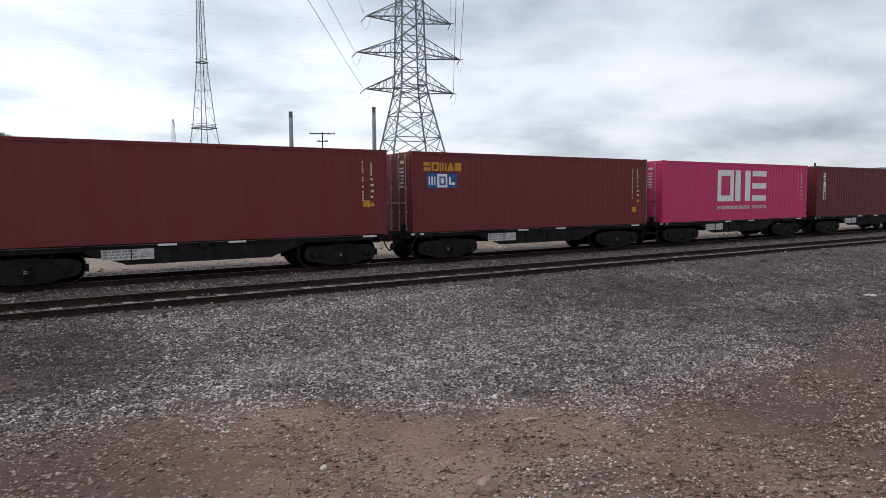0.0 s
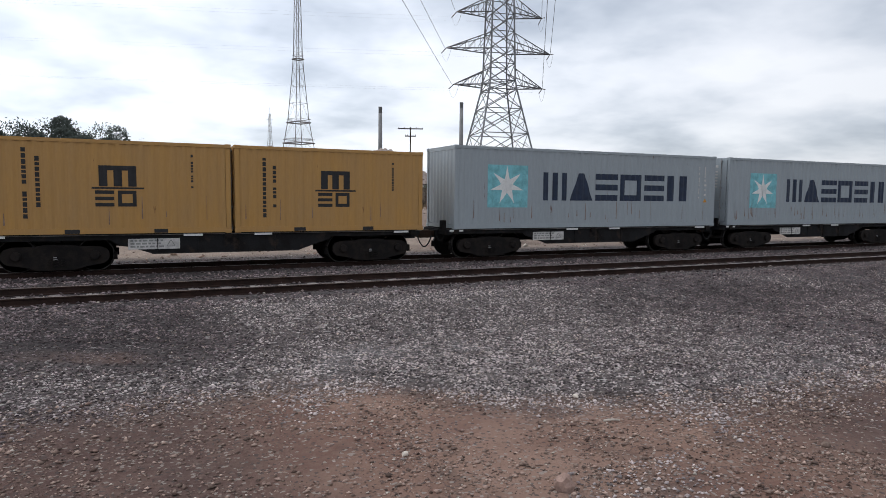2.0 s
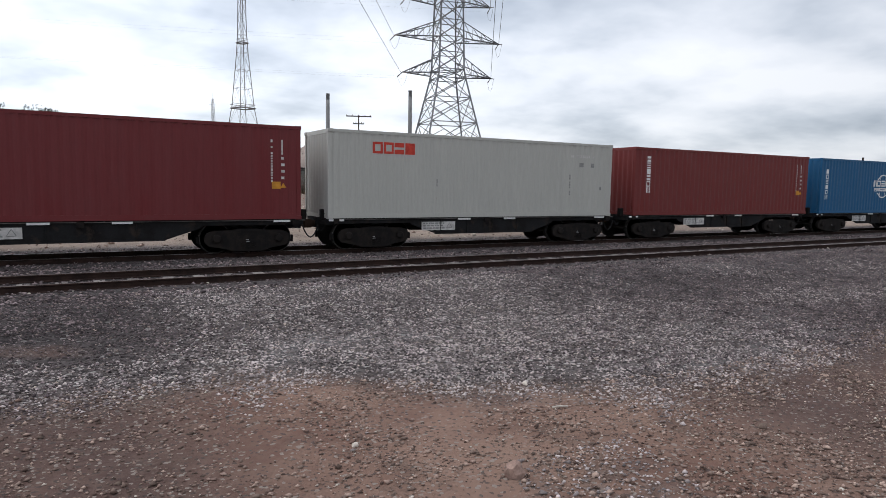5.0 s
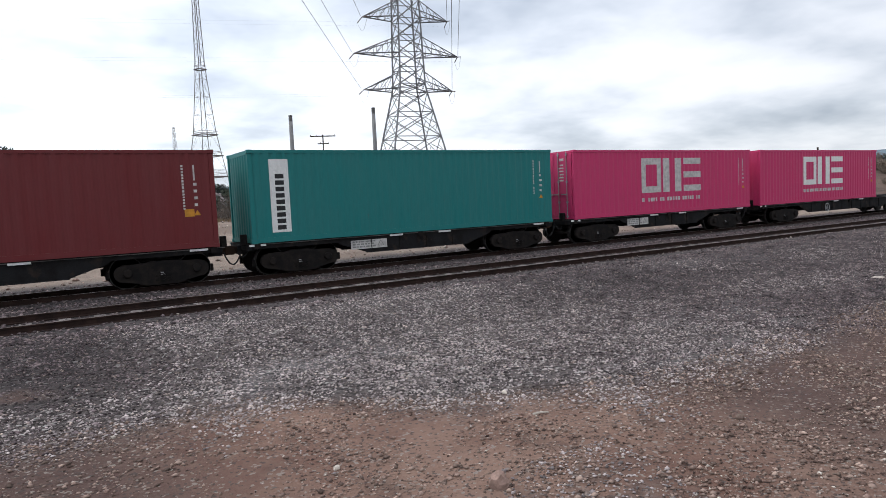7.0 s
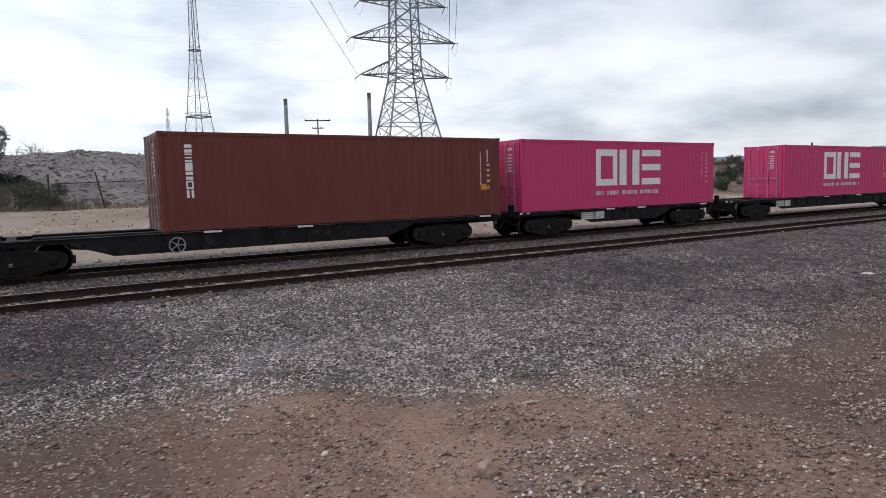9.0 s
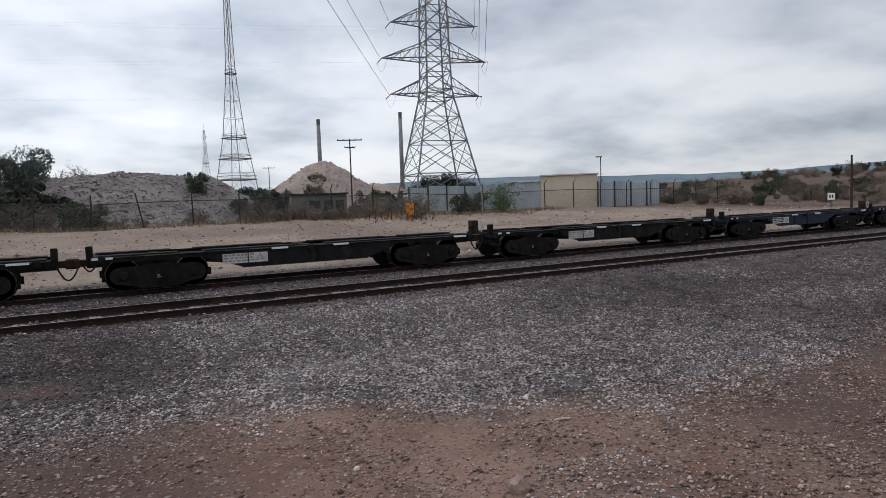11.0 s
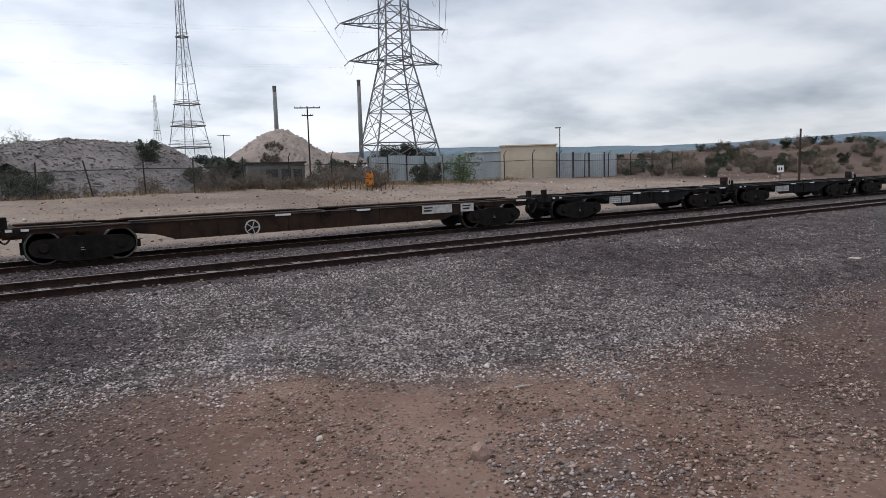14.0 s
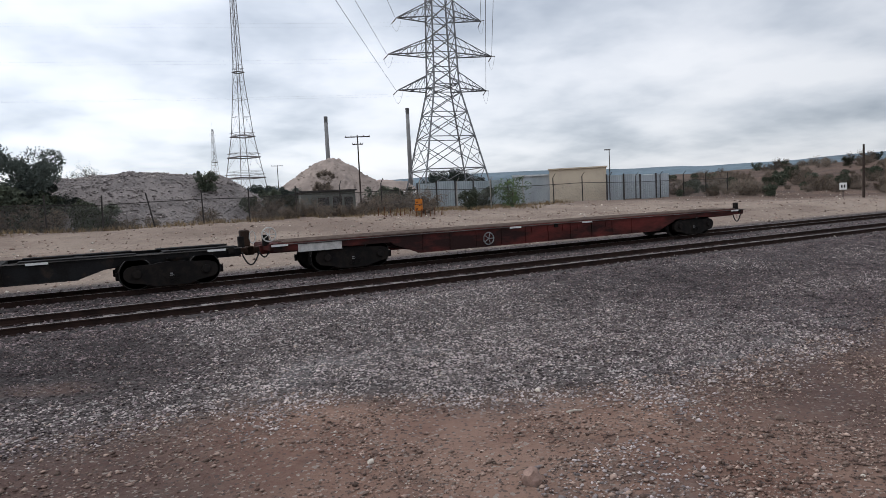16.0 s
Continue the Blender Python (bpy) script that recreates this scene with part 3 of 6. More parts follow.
scatter("pale_ballast", 2600, between_rails, lambda r, n: np.clip(r.lognormal(-3.5, 0.3, n), 0.015, 0.06), M["pale_stone"], "pale dusty stones between the near rails", 6)
def bank_place(rng, n):
    y = rng.uniform(25, 47, n)
    return -0.25 * y + rng.uniform(0, 1, n) * 2.2 * y, y


scatter("bank_stones", 4500, bank_place, lambda r, n: np.clip(r.lognormal(-3.3, 0.5, n), 0.02, 0.15), M["brown_stone"], "scattered brown stones on the sandy bank", 12)
scatter("bank_chips", 700, bank_place, lambda r, n: np.clip(r.lognormal(-3.0, 0.5, n), 0.02, 0.16), M["pale_stone"], "scattered pale stones on the sandy bank", 13)
scatter("track_ballast", 22000, bed_place, lambda r, n: np.clip(r.lognormal(-3.4, 0.3, n), 0.015, 0.06), M["dark_stone"], "dark ballast stones round the sleepers", 5)


def rock(x, y, w, h, mat, label, seed):
    bm = bmesh.new()
    bmesh.ops.create_icosphere(bm, subdivisions=2, radius=1)
    for v in bm.verts:
        k = 1 + 0.35 * noise.noise(v.co * 1.3 + Vector((seed, 0, 0))) + 0.15 * noise.noise(v.co * 3.1 + Vector((0, seed, 0)))
        v.co = Vector((v.co.x * w / 2 * k, v.co.y * w / 2 * 0.8 * k, max(v.co.z, -0.6) * h / 1.6 * k))
    ob = part("rock", bm, mat)
    ob.matrix_basis = pose(x, y, ground_z(x, y) + h * 0.3, 0, 0, seed * 40)
    return tagged(ob, label, "rock", "loose rocks")


rock(3.14, 4.30, 0.20, 0.14, M["pink_stone"], "fist-sized brown rock lying on the dirt", 1)
rock(4.78, 6.37, 0.085, 0.05, M["pale_stone"], "pale flat stone at the gravel's edge", 2)
rock(17.43, 7.83, 0.30, 0.05, M["pale_stone"], "pale flat slab lying in the gravel", 3)
rock(6.1, 4.05, 0.10, 0.06, M["brown_stone"], "small dark brown rock on the dirt", 4)
rock(2.17, 5.48, 0.075, 0.045, M["pale_stone"], "small pale stone on the dirt", 5)
bm = bmesh.new()
path_tube(bm, [(4.50, 5.49, 0.015), (4.59, 5.46, 0.025), (4.68, 5.44, 0.015)], 0.025)
tagged(part("stick", bm, M["pale_stone"]), "short bleached stick lying on the dirt", "stick")


# ---------------------------------------------------------------- tracks
RAIL_FORM = [(-0.066, 0), (0.066, 0), (0.066, 0.012), (0.012, 0.032), (0.010, 0.115), (0.036, 0.128), (0.036, 0.152), (-0.036, 0.152), (-0.036, 0.128), (-0.010, 0.115), (-0.012, 0.032), (-0.066, 0.012)]


def rail(y, parent, top_z):
    bm = bmesh.new()
    ends = [[bm.verts.new((x, y + py, top_z - 0.153 + pz)) for py, pz in RAIL_FORM] for x in (-160.0, 620.0)]
    n = len(RAIL_FORM)
    for i in range(n):
        j = (i + 1) % n
        bm.faces.new((ends[0][i], ends[0][j], ends[1][j], ends[1][i]))
    ob = part("rail", bm, M["rail"], parent)
    top = bmesh.new()
    box(top, -160, 620, y - 0.030, y + 0.030, top_z - 0.0005, top_z + 0.002)
    part("rail_head", top, M["rail_top"], ob, "worn bright running surface")


def sleeper_mesh():
    bm = bmesh.new()
    prism(bm, [(-0.14, -0.14), (0.14, -0.14), (0.11, 0.0), (-0.11, 0.0)], -1.25, 1.25)
    return mesh_of("sleeper", bm, M["concrete"])


SLEEPER = sleeper_mesh()
for name, centre, top_z in (("track_near", NEAR_TRACK, RAIL_Z), ("track_far", FAR_TRACK, RAIL_Z - DROP)):
    track = tagged(new(name), "rusty steel rails on concrete sleepers in ballast", "railway track", kind="structure")
    for side in (-1, 1):
        rail(centre + side * (GAUGE + 0.072) / 2, track, top_z)
    rng = random.Random(4)
    for i in range(230):
        part("sleeper", SLEEPER, None, track, at=pose(-18 + i * 0.68 + rng.uniform(-0.03, 0.03), centre + rng.uniform(-0.04, 0.04), top_z - 0.158, 0, rng.uniform(-1, 1), rng.uniform(-1, 1)))

# ---------------------------------------------------------------- containers
LONG, SHORT, WIDE, TALL = 12.192, 6.058, 2.438, 2.896
PITCH, DEEP = 0.278, 0.024


def wave(x):
    """Depth of the corrugation at x: flat crest, slope, flat trough, slope."""
    u = (x % PITCH) / PITCH
    if u < 0.26:
        return 0.0
    if u < 0.5:
        return DEEP * (u - 0.26) / 0.24
    if u < 0.76:
        return DEEP
    return DEEP * (1 - (u - 0.76) / 0.24)


def wave_stops(a, b):
    out = {round(a, 4), round(b, 4)}
    k = math.floor(a / PITCH)
    while k * PITCH < b:
        for u in (0.0, 0.26, 0.5, 0.76):
            x = (k + u) * PITCH
            if a < x < b:
                out.add(round(x, 4))
        k += 1
    return sorted(out)


def corrugated(bm, a, b, z0, z1, face, sign, along="x"):
    """A ribbed sheet from a to b, crest at face, troughs sunk towards -sign."""
    prev = None
    for x in wave_stops(a, b):
        d = face - sign * wave(x)
        low, high = ((x, d, z0), (x, d, z1)) if along == "x" else ((d, x, z0), (d, x, z1))
        cur = (bm.verts.new(low), bm.verts.new(high))
        if prev:
            bm.faces.new((prev[0], cur[0], cur[1], prev[1]))
        prev = cur


PROUD = {"face": -WIDE / 2 + 0.012}   # where markings lie; a second layer lies 4 mm further out


def decal(bm, poly, face=None):
    """A convex patch of (x, z) points that follows the ribs of the near side."""
    face = PROUD["face"] if face is None else face
    xs = [p[0] for p in poly]

    def span(x):
        zs = []
        for (xa, za), (xb, zb) in zip(poly, poly[1:] + poly[:1]):
            if abs(xa - xb) < 1e-6:
                if abs(x - xa) < 1e-5:
                    zs += [za, zb]
            elif min(xa, xb) - 1e-6 <= x <= max(xa, xb) + 1e-6:
                zs.append(za + (zb - za) * (x - xa) / (xb - xa))
        return (min(zs), max(zs)) if zs else None

    stops = sorted(set(wave_stops(min(xs), max(xs))) | {round(v, 4) for v in xs})
    prev = None
    for x in stops:
        s = span(min(max(x, min(xs)), max(xs)))
        if not s:
            prev = None
            continue
        y = face + wave(x) - 0.005
        cur = (bm.verts.new((x, y, s[0])), bm.verts.new((x, y, s[1] + 1e-4)))
        if prev:
            bm.faces.new((prev[0], cur[0], cur[1], prev[1]))
        prev = cur


def rect(bm, x, z, w, h):
    decal(bm, [(x, z), (x + w, z), (x + w, z + h), (x, z + h)])


def emblem(bm, kind, x, z, w, h):
    """Plain stand-in shapes for maker's marks."""
    t = min(w, h) * 0.22
    if kind == "ring":
        for r in ((x, z, w, t), (x, z + h - t, w, t), (x, z + t, t, h - 2 * t), (x + w - t, z + t, t, h - 2 * t)):
            rect(bm, *r)
    elif kind == "bars":
        rect(bm, x, z, w * 0.36, h)
        rect(bm, x + w * 0.64, z, w * 0.36, h)
    elif kind == "stack":
        for k in range(3):
            rect(bm, x, z + k * (h - t) / 2, w, t)
    elif kind == "gate":
        for k in range(3):
            rect(bm, x + k * (w - t) / 2, z, t, h)
    elif kind == "peak":
        decal(bm, [(x, z), (x + w, z), (x + w * 0.62, z + h), (x + w * 0.38, z + h)])
    elif kind == "block":
        rect(bm, x, z, w, h)
    elif kind == "cross":
        rect(bm, x, z, w, h * 0.4)
        rect(bm, x, z + h * 0.6, w, h * 0.4)


def bars_column(bm, x, z0, z1, w, seed, gap=0.35):
    """A column of short bars: upright lines of unreadable marking."""
    rng = random.Random(seed)
    z = z0
    while z < z1:
        h = w * rng.uniform(0.7, 1.4)
        if rng.random() > 0.12:
            rect(bm, x, z, w, h)
        z += h + w * gap


MESHES = {}


def stored(key, make, name, mat):
    if key not in MESHES:
        bm = bmesh.new()
        make(bm)
        MESHES[key] = mesh_of(name, bm, mat)
    return MESHES[key]


def container(x, length, colour, label, doors=True, tall=TALL, deck=0.856, seed=0):
    """A freight container in parts; x is the place of its trailing end along the train."""
    c = thing("shipping_container", label, "container", "containers on the train")
    c["run"] = x
    c.matrix_basis = pose(x, FAR_TRACK, RAIL_Z + deck)
    mat, h, key = M[colour], WIDE / 2, (colour, length, tall)

    def side(sign):
        def make(bm):
            corrugated(bm, 0.17, length - 0.17, 0.17, tall - 0.10, sign * (h - 0.012), sign)
        return make

    for sign in (-1, 1):
        part("side_panel", stored(key + ("side", sign), side(sign), "side_panel", mat), None, c)

    def rail_top(bm):
        box(bm, 0.15, length - 0.15, 0.004, 0.066, tall - 0.105, tall - 0.012)

    def rail_low(bm):
        box(bm, 0.15, length - 0.15, 0.004, 0.066, 0.02, 0.175)

    def floor_of(bm):
        box(bm, 0.15, length - 0.15, -h + 0.08, h - 0.08, 0.06, 0.16)
    for y in (-h, h - 0.07):
        part("top_rail", stored(key + ("top",), rail_top, "top_rail", mat), None, c, at=pose(0, y, 0))
        part("bottom_rail", stored(key + ("low",), rail_low, "bottom_rail", mat), None, c, at=pose(0, y, 0))
    part("floor_frame", stored(key + ("floor",), floor_of, "floor_frame", mat), None, c)

    def roof(bm):
        prev = None
        for i, u in enumerate(wave_stops(0.12, length - 0.12)):
            z = tall - 0.03 - wave(u) * 0.6
            cur = (bm.verts.new((u, -h + 0.05, z)), bm.verts.new((u, h - 0.05, z)))
            if prev:
                bm.faces.new((prev[0], cur[0], cur[1], prev[1]))
            prev = cur
    part("roof", stored(key + ("roof",), roof, "roof", mat), None, c)

    def post(bm):
        rounded(bm, -0.075, 0.075, -0.06, 0.06, 0.11, tall - 0.11, 0.012)
    def casting(bm):
        rounded(bm, -0.089, 0.089, -0.081, 0.081, 0, 0.118, 0.01)
        box(bm, -0.04, 0.04, -0.084, 0.084, 0.04, 0.085)
    for px in (0.09, length - 0.09):
        for py in (-h + 0.081, h - 0.081):
            p = part("corner_post", stored(key + ("post",), post, "corner_post", mat), None, c, at=pose(px, py, 0))
            part("corner_casting", stored(key + ("cast",), casting, "corner_casting", mat), None, p)
            part("corner_casting", stored(key + ("cast",), casting, "corner_casting", mat), None, p, at=pose(0, 0, tall - 0.118))

    def header_bar(bm):
        box(bm, 0, 0.09, -h + 0.16, h - 0.16, 0, 0.13)
    for px in (0.03, length - 0.12):
        part("end_header", stored(key + ("ends",), header_bar, "end_header", mat), None, c, at=pose(px, 0, tall - 0.14))
        part("end_sill", stored(key + ("ends",), header_bar, "end_header", mat), None, c, at=pose(px, 0, 0.02))

    def plain_end(at, sign):
        def make(bm):
            corrugated(bm, -h + 0.16, h - 0.16, 0.16, tall - 0.13, at, sign, "y")
        return make
    part("end_wall", stored(key + ("far_end",), plain_end(length - 0.03, 1), "end_wall", mat), None, c)
    if not doors:
        part("end_wall", stored(key + ("near_end",), plain_end(0.03, -1), "end_wall", mat), None, c)
    else:
        def leaf(bm):
            box(bm, -0.02, 0.03, -h + 0.165, -0.012, 0.165, tall - 0.135)
            for z in (0.45, 0.95, 1.45, 1.95, 2.4):
                if z < tall - 0.3:
                    box(bm, -0.026, -0.02, -h + 0.24, -0.09, z, z + 0.24)
        def rod(bm):
            for y in (0.0,):
                strut(bm, (-0.055, y, 0.06), (-0.055, y, tall - 0.06), 0.038, sides=6)
                for z in (0.14, 0.75, 1.6, tall - 0.16):
                    box(bm, -0.075, -0.02, y - 0.045, y + 0.045, z - 0.035, z + 0.035)
                box(bm, -0.085, -0.06, y - 0.02, y + 0.34, 1.05, 1.09)
        def hinge(bm):
            box(bm, -0.045, 0.0, -h + 0.12, -h + 0.26, 0, 0.11)
        def marks(bm):
            rng = random.Random(seed)
            for k in range(6):
                box(bm, -0.031, -0.0285, -h + 0.62, -h + 0.62 + rng.uniform(0.2, 0.34), tall - 0.62 - k * 0.13, tall - 0.56 - k * 0.13)
            box(bm, -0.031, -0.0285, -h + 0.60, -h + 0.86, tall - 0.42, tall - 0.31)
        for m in (pose(0.02, 0, 0), pose(0.02, 0, 0, 0, 0, 0) @ Matrix.Diagonal((1, -1, 1, 1))):
            d = part("door", stored(key + ("leaf",), leaf, "door", mat), None, c, at=m)
            for y in (-h + 0.42, -0.30):
                part("lock_rod", stored(("rods", tall), rod, "lock_rod", M["steel"]), None, d, "galvanised lock rod", at=pose(0, y, 0))
            for z in (0.4, 1.0, 1.7, tall - 0.5):
                part("hinge", stored(key + ("hinge",), hinge, "hinge", mat), None, d, at=pose(0, 0, z))
        part("door_code", stored(("doormark", tall, seed), marks, "door_marking", M["dim_white"]), None, c, at=pose(0.02, 0, 0))["kind"] = "stuff"
    return c


def marking(c, mat, draw, name="marking", label="", layer=0):
    bm = bmesh.new()
    PROUD["face"] = -WIDE / 2 + 0.012 - 0.004 * layer
    draw(bm)
    PROUD["face"] = -WIDE / 2 + 0.012
    ob = part(name, bm, M[mat], c, label)
    if "code" in name or name.endswith(("bars", "lettering")) or "streak" in name:
        ob["kind"] = "stuff"


def streaks(c, length, n, seed):
    """Short rust runs down the lower part of the side."""
    rng = random.Random(seed)

    def draw(bm):
        for _ in range(n):
            x, z, h = rng.uniform(0.3, length - 0.4), rng.uniform(0.2, 0.5), rng.uniform(0.15, 0.75)
            w = rng.uniform(0.012, 0.04)
            decal(bm, [(x, z), (x + w, z), (x + w * 0.7, z + h), (x + w * 0.3, z + h)])
    marking(c, "rust", draw, "rust_streak", "rusty run marks")


def codes(c, length, mat, seed, tall=TALL):
    """Upright code bars near the far end, and a small caution plate."""
    rng = random.Random(seed)

    def draw(bm):
        bars_column(bm, length - 0.95, 1.15, 2.45, 0.06, seed, 0.5)
        rect(bm, length - 0.62, 2.0, 0.045, 0.45)
        for k in range(4):
            rect(bm, length - 0.63, 1.25 + k * 0.2, 0.07 + rng.uniform(0, 0.05), 0.08)
    marking(c, mat, draw, "code_marking")
    u = length - 0.66
    marking(c, "yellow_mark", lambda bm: decal(bm, [(u, 0.98), (u + 0.18, 0.98), (u + 0.09, 1.14)]), "caution_triangle", "small yellow caution triangle")


def caution(c, length, z=0.95, mat="yellow_mark"):
    marking(c, mat, lambda bm: rect(bm, length - 0.92, z, 0.27, 0.22), "caution_plate", "yellow caution plate")


def upright_name(c, mat, x, z_top, size, kinds, step=None, wide=0.85):
    step = step or size * 1.22

    for k, kind in enumerate(kinds):
        marking(c, mat, lambda bm: emblem(bm, kind, x, z_top - k * step - size, size * wide, size), "lettering_bar")


def banner(c, mat, x, z, w, h, kinds, gap=0.16):
    each = w / (len(kinds) + (len(kinds) - 1) * gap)

    for k, kind in enumerate(kinds):
        marking(c, mat, lambda bm: emblem(bm, kind, x + k * each * (1 + gap), z, each, h), "emblem")


def small_line(c, mat, x, z, w, h, seed):
    rng = random.Random(seed)

    def draw(bm):
        u = x
        while u < x + w:
            d = h * rng.uniform(0.5, 0.9)
            if rng.random() > 0.1:
                rect(bm, u, z, d, h)
            u += d + h * 0.3
    marking(c, mat, draw, "small_lettering")


def magenta_box(x, doors=True, seed=0, patched=False):
    c = container(x, LONG, "pink", "magenta corrugated steel shipping container with large white emblem", doors, seed=seed)
    banner(c, "dim_white" if patched else "white", 4.10, 0.97, 4.15, 1.55, ("ring", "bars", "stack"), 0.10)
    small_line(c, "dim_white", 4.10, 0.57, 4.1, 0.17, seed + 5)
    codes(c, LONG, "dim_white", seed)
    return c


def star(bm, cx, cz, r):
    for k in range(7):
        a = math.pi / 2 + k * 2 * math.pi / 7
        tip = (cx + r * math.cos(a), cz + r * math.sin(a))
        l = (cx + 0.3 * r * math.cos(a + 0.6), cz + 0.3 * r * math.sin(a + 0.6))
        q = (cx + 0.3 * r * math.cos(a - 0.6), cz + 0.3 * r * math.sin(a - 0.6))
        decal(bm, [tip, l, (cx, cz), q], -WIDE / 2 + 0.010)


def silver_box(x, doors=False, seed=0, shift=0.0):
    c = container(x, LONG, "silver", "silver-grey shipping container with dark lettering bars and pale blue square", doors, seed=seed)
    marking(c, "cyan_mark", lambda bm: rect(bm, 1.30 + shift, 0.76, 1.65, 1.50), "blue_square", "pale blue painted square")
    marking(c, "white", lambda bm: star(bm, 2.08 + shift, 1.53, 0.70), "star_emblem", "white seven-pointed star")
    banner(c, "navy_mark", 3.60 + shift, 1.02, 6.97, 1.02, ("gate", "peak", "stack", "ring", "stack", "bars"), 0.13)
    codes(c, LONG, "dim_white", seed)
    streaks(c, LONG, 40 if doors else 22, seed)
    return c


def named_box(x, colour, label, seed, doors=False, caution_plate=True, kinds=("cross", "stack", "block", "cross", "ring", "bars"), size=0.235):
    c = container(x, LONG, colour, label, doors, seed=seed)
    if kinds:
        upright_name(c, "white", 0.72, 2.52, size, kinds, 0.262)
    codes(c, LONG, "dim_white", seed)
    if caution_plate:
        caution(c, LONG)
    return c


# the loaded part of the train, from its front as first seen
named_box(-14.95, "maroon", "maroon corrugated steel shipping container with small white markings", 31, kinds=None)
c0 = named_box(-1.75, "maroon", "maroon corrugated steel shipping container with small white markings", 1, kinds=None)
c1 = container(11.43, LONG, "maroon", "maroon shipping container with yellow and blue marks at one end", True, seed=2)
banner(c1, "yellow_mark", 0.48, 2.21, 1.62, 0.30, ("cross", "ring", "gate", "peak", "block"), 0.14)
marking(c1, "blue_mark", lambda bm: rect(bm, 0.61, 1.60, 1.29, 0.52), "blue_plate", "blue painted plate")
marking(c1, "white", lambda bm: rect(bm, 1.045, 1.615, 0.42, 0.49), "white_plate", "white painted square", 1)
marking(c1, "white", lambda bm: emblem(bm, "gate", 0.68, 1.71, 0.29, 0.29), "emblem", "", 1)
marking(c1, "blue_mark", lambda bm: emblem(bm, "ring", 1.12, 1.70, 0.27, 0.31), "emblem", "", 2)
marking(c1, "white", lambda bm: [rect(bm, 1.55, 1.71, 0.08, 0.29), rect(bm, 1.65, 1.71, 0.17, 0.09)], "emblem", "", 1)
codes(c1, LONG, "dim_white", 2)
caution(c1, LONG, 0.55)
magenta_box(24.72, seed=3)
named_box(37.92, "maroon_dark", "dark maroon shipping container with upright white lettering bars", 4)


def ochre_box(x, seed):
    c = container(x, SHORT, "yellow", "short ochre-yellow shipping container with black emblem", True, 2.591, seed=seed)
    marking(c, "dark_mark", lambda bm: [rect(bm, 2.60 + k * 0.36, 1.32, 0.21, 0.46) for k in range(3)] + [rect(bm, 2.60, 1.76, 0.93, 0.13), rect(bm, 2.42, 1.25, 1.3, 0.05)], "emblem")
    banner(c, "dark_mark", 2.50, 0.77, 1.02, 0.44, ("stack", "ring"), 0.2)
    marking(c, "dark_mark", lambda bm: [bars_column(bm, 0.82, 0.45, 2.25, 0.10, seed), bars_column(bm, 1.12, 0.75, 2.05, 0.10, seed + 1)], "upright_lettering_bars")
    streaks(c, SHORT, 5, seed)
    # Fork pockets are not cut: a dark patch stands in for their shade.
    for u in (1.75, 3.95):
        bm = bmesh.new()
        box(bm, u, u + 0.36, -WIDE / 2 - 0.002, -WIDE / 2 + 0.01, 0.03, 0.14)
        part("forklift_pocket", bm, M["dark_mark"], c, "dark patch painted as a shaded fork pocket in the bottom rail")
    marking(c, "dark_mark", lambda bm: bars_column(bm, 4.95, 1.3, 2.2, 0.06, seed + 2), "code_marking")


ochre_box(51.26, 5)
ochre_box(57.40, 6)
silver_box(64.62, seed=7)
silver_box(77.58, True, seed=8)
silver_box(91.10, seed=9)
c8 = container(104.50, LONG, "red", "bright red shipping container with white lettering bars", True, seed=10)
banner(c8, "white", 1.58, 1.08, 4.45, 0.72, ("gate", "peak", "bars", "ring", "block", "ring", "stack"), 0.3)
banner(c8, "white", 8.45, 1.05, 2.05, 0.72, ("stack", "gate", "ring"), 0.3)
marking(c8, "white", lambda bm: [decal(bm, p) for p in ([(6.55, 0.95), (6.8, 0.95), (7.75, 1.75), (7.55, 1.85)], [(6.35, 2.27), (6.75, 2.25), (7.55, 1.6), (7.35, 1.5)], [(7.45, 1.75), (8.45, 1.15), (8.1, 0.98), (7.2, 1.45)])], "bird_emblem", "white painted emblem of crossed strokes")
codes(c8, LONG, "dim_white", 10)
magenta_box(117.75, seed=11)
named_box(130.85, "maroon", "maroon corrugated steel shipping container with small white markings", 12, kinds=None)
c11 = container(143.90, LONG, "cream", "pale grey shipping container with red emblem and faint codes", False, seed=13)
banner(c11, "red_mark", 1.56, 2.16, 1.55, 0.38, ("ring", "ring", "cross", "block"), 0.10)
marking(c11, "grey_mark", lambda bm: rect(bm, 3.97, 1.1, 0.05, 0.26), "scuff_mark")
small_line(c11, "dim_white", 10.0, 2.32, 1.3, 0.10, 3)
marking(c11, "grey_mark", lambda bm: [rect(bm, 10.45, 1.95, 0.2, 0.16), rect(bm, 11.05, 1.95, 0.15, 0.16), bars_column(bm, 9.95, 0.85, 1.65, 0.05, 9), rect(bm, 11.55, 1.05, 0.08, 0.14)], "code_marking")
named_box(157.38, "brick", "brick-red shipping container with upright white lettering bars", 14)
c13 = container(170.74, LONG, "blue", "ocean-blue shipping container with white globe emblem", False, seed=15)
banner(c13, "white", 5.0, 1.48, 1.97, 0.34, ("gate", "ring", "stack", "gate", "ring"), 0.16)
banner(c13, "white", 5.08, 1.22, 1.8, 0.18, ("stack", "bars", "block", "cross", "cross", "block", "bars", "ring"), 0.2)


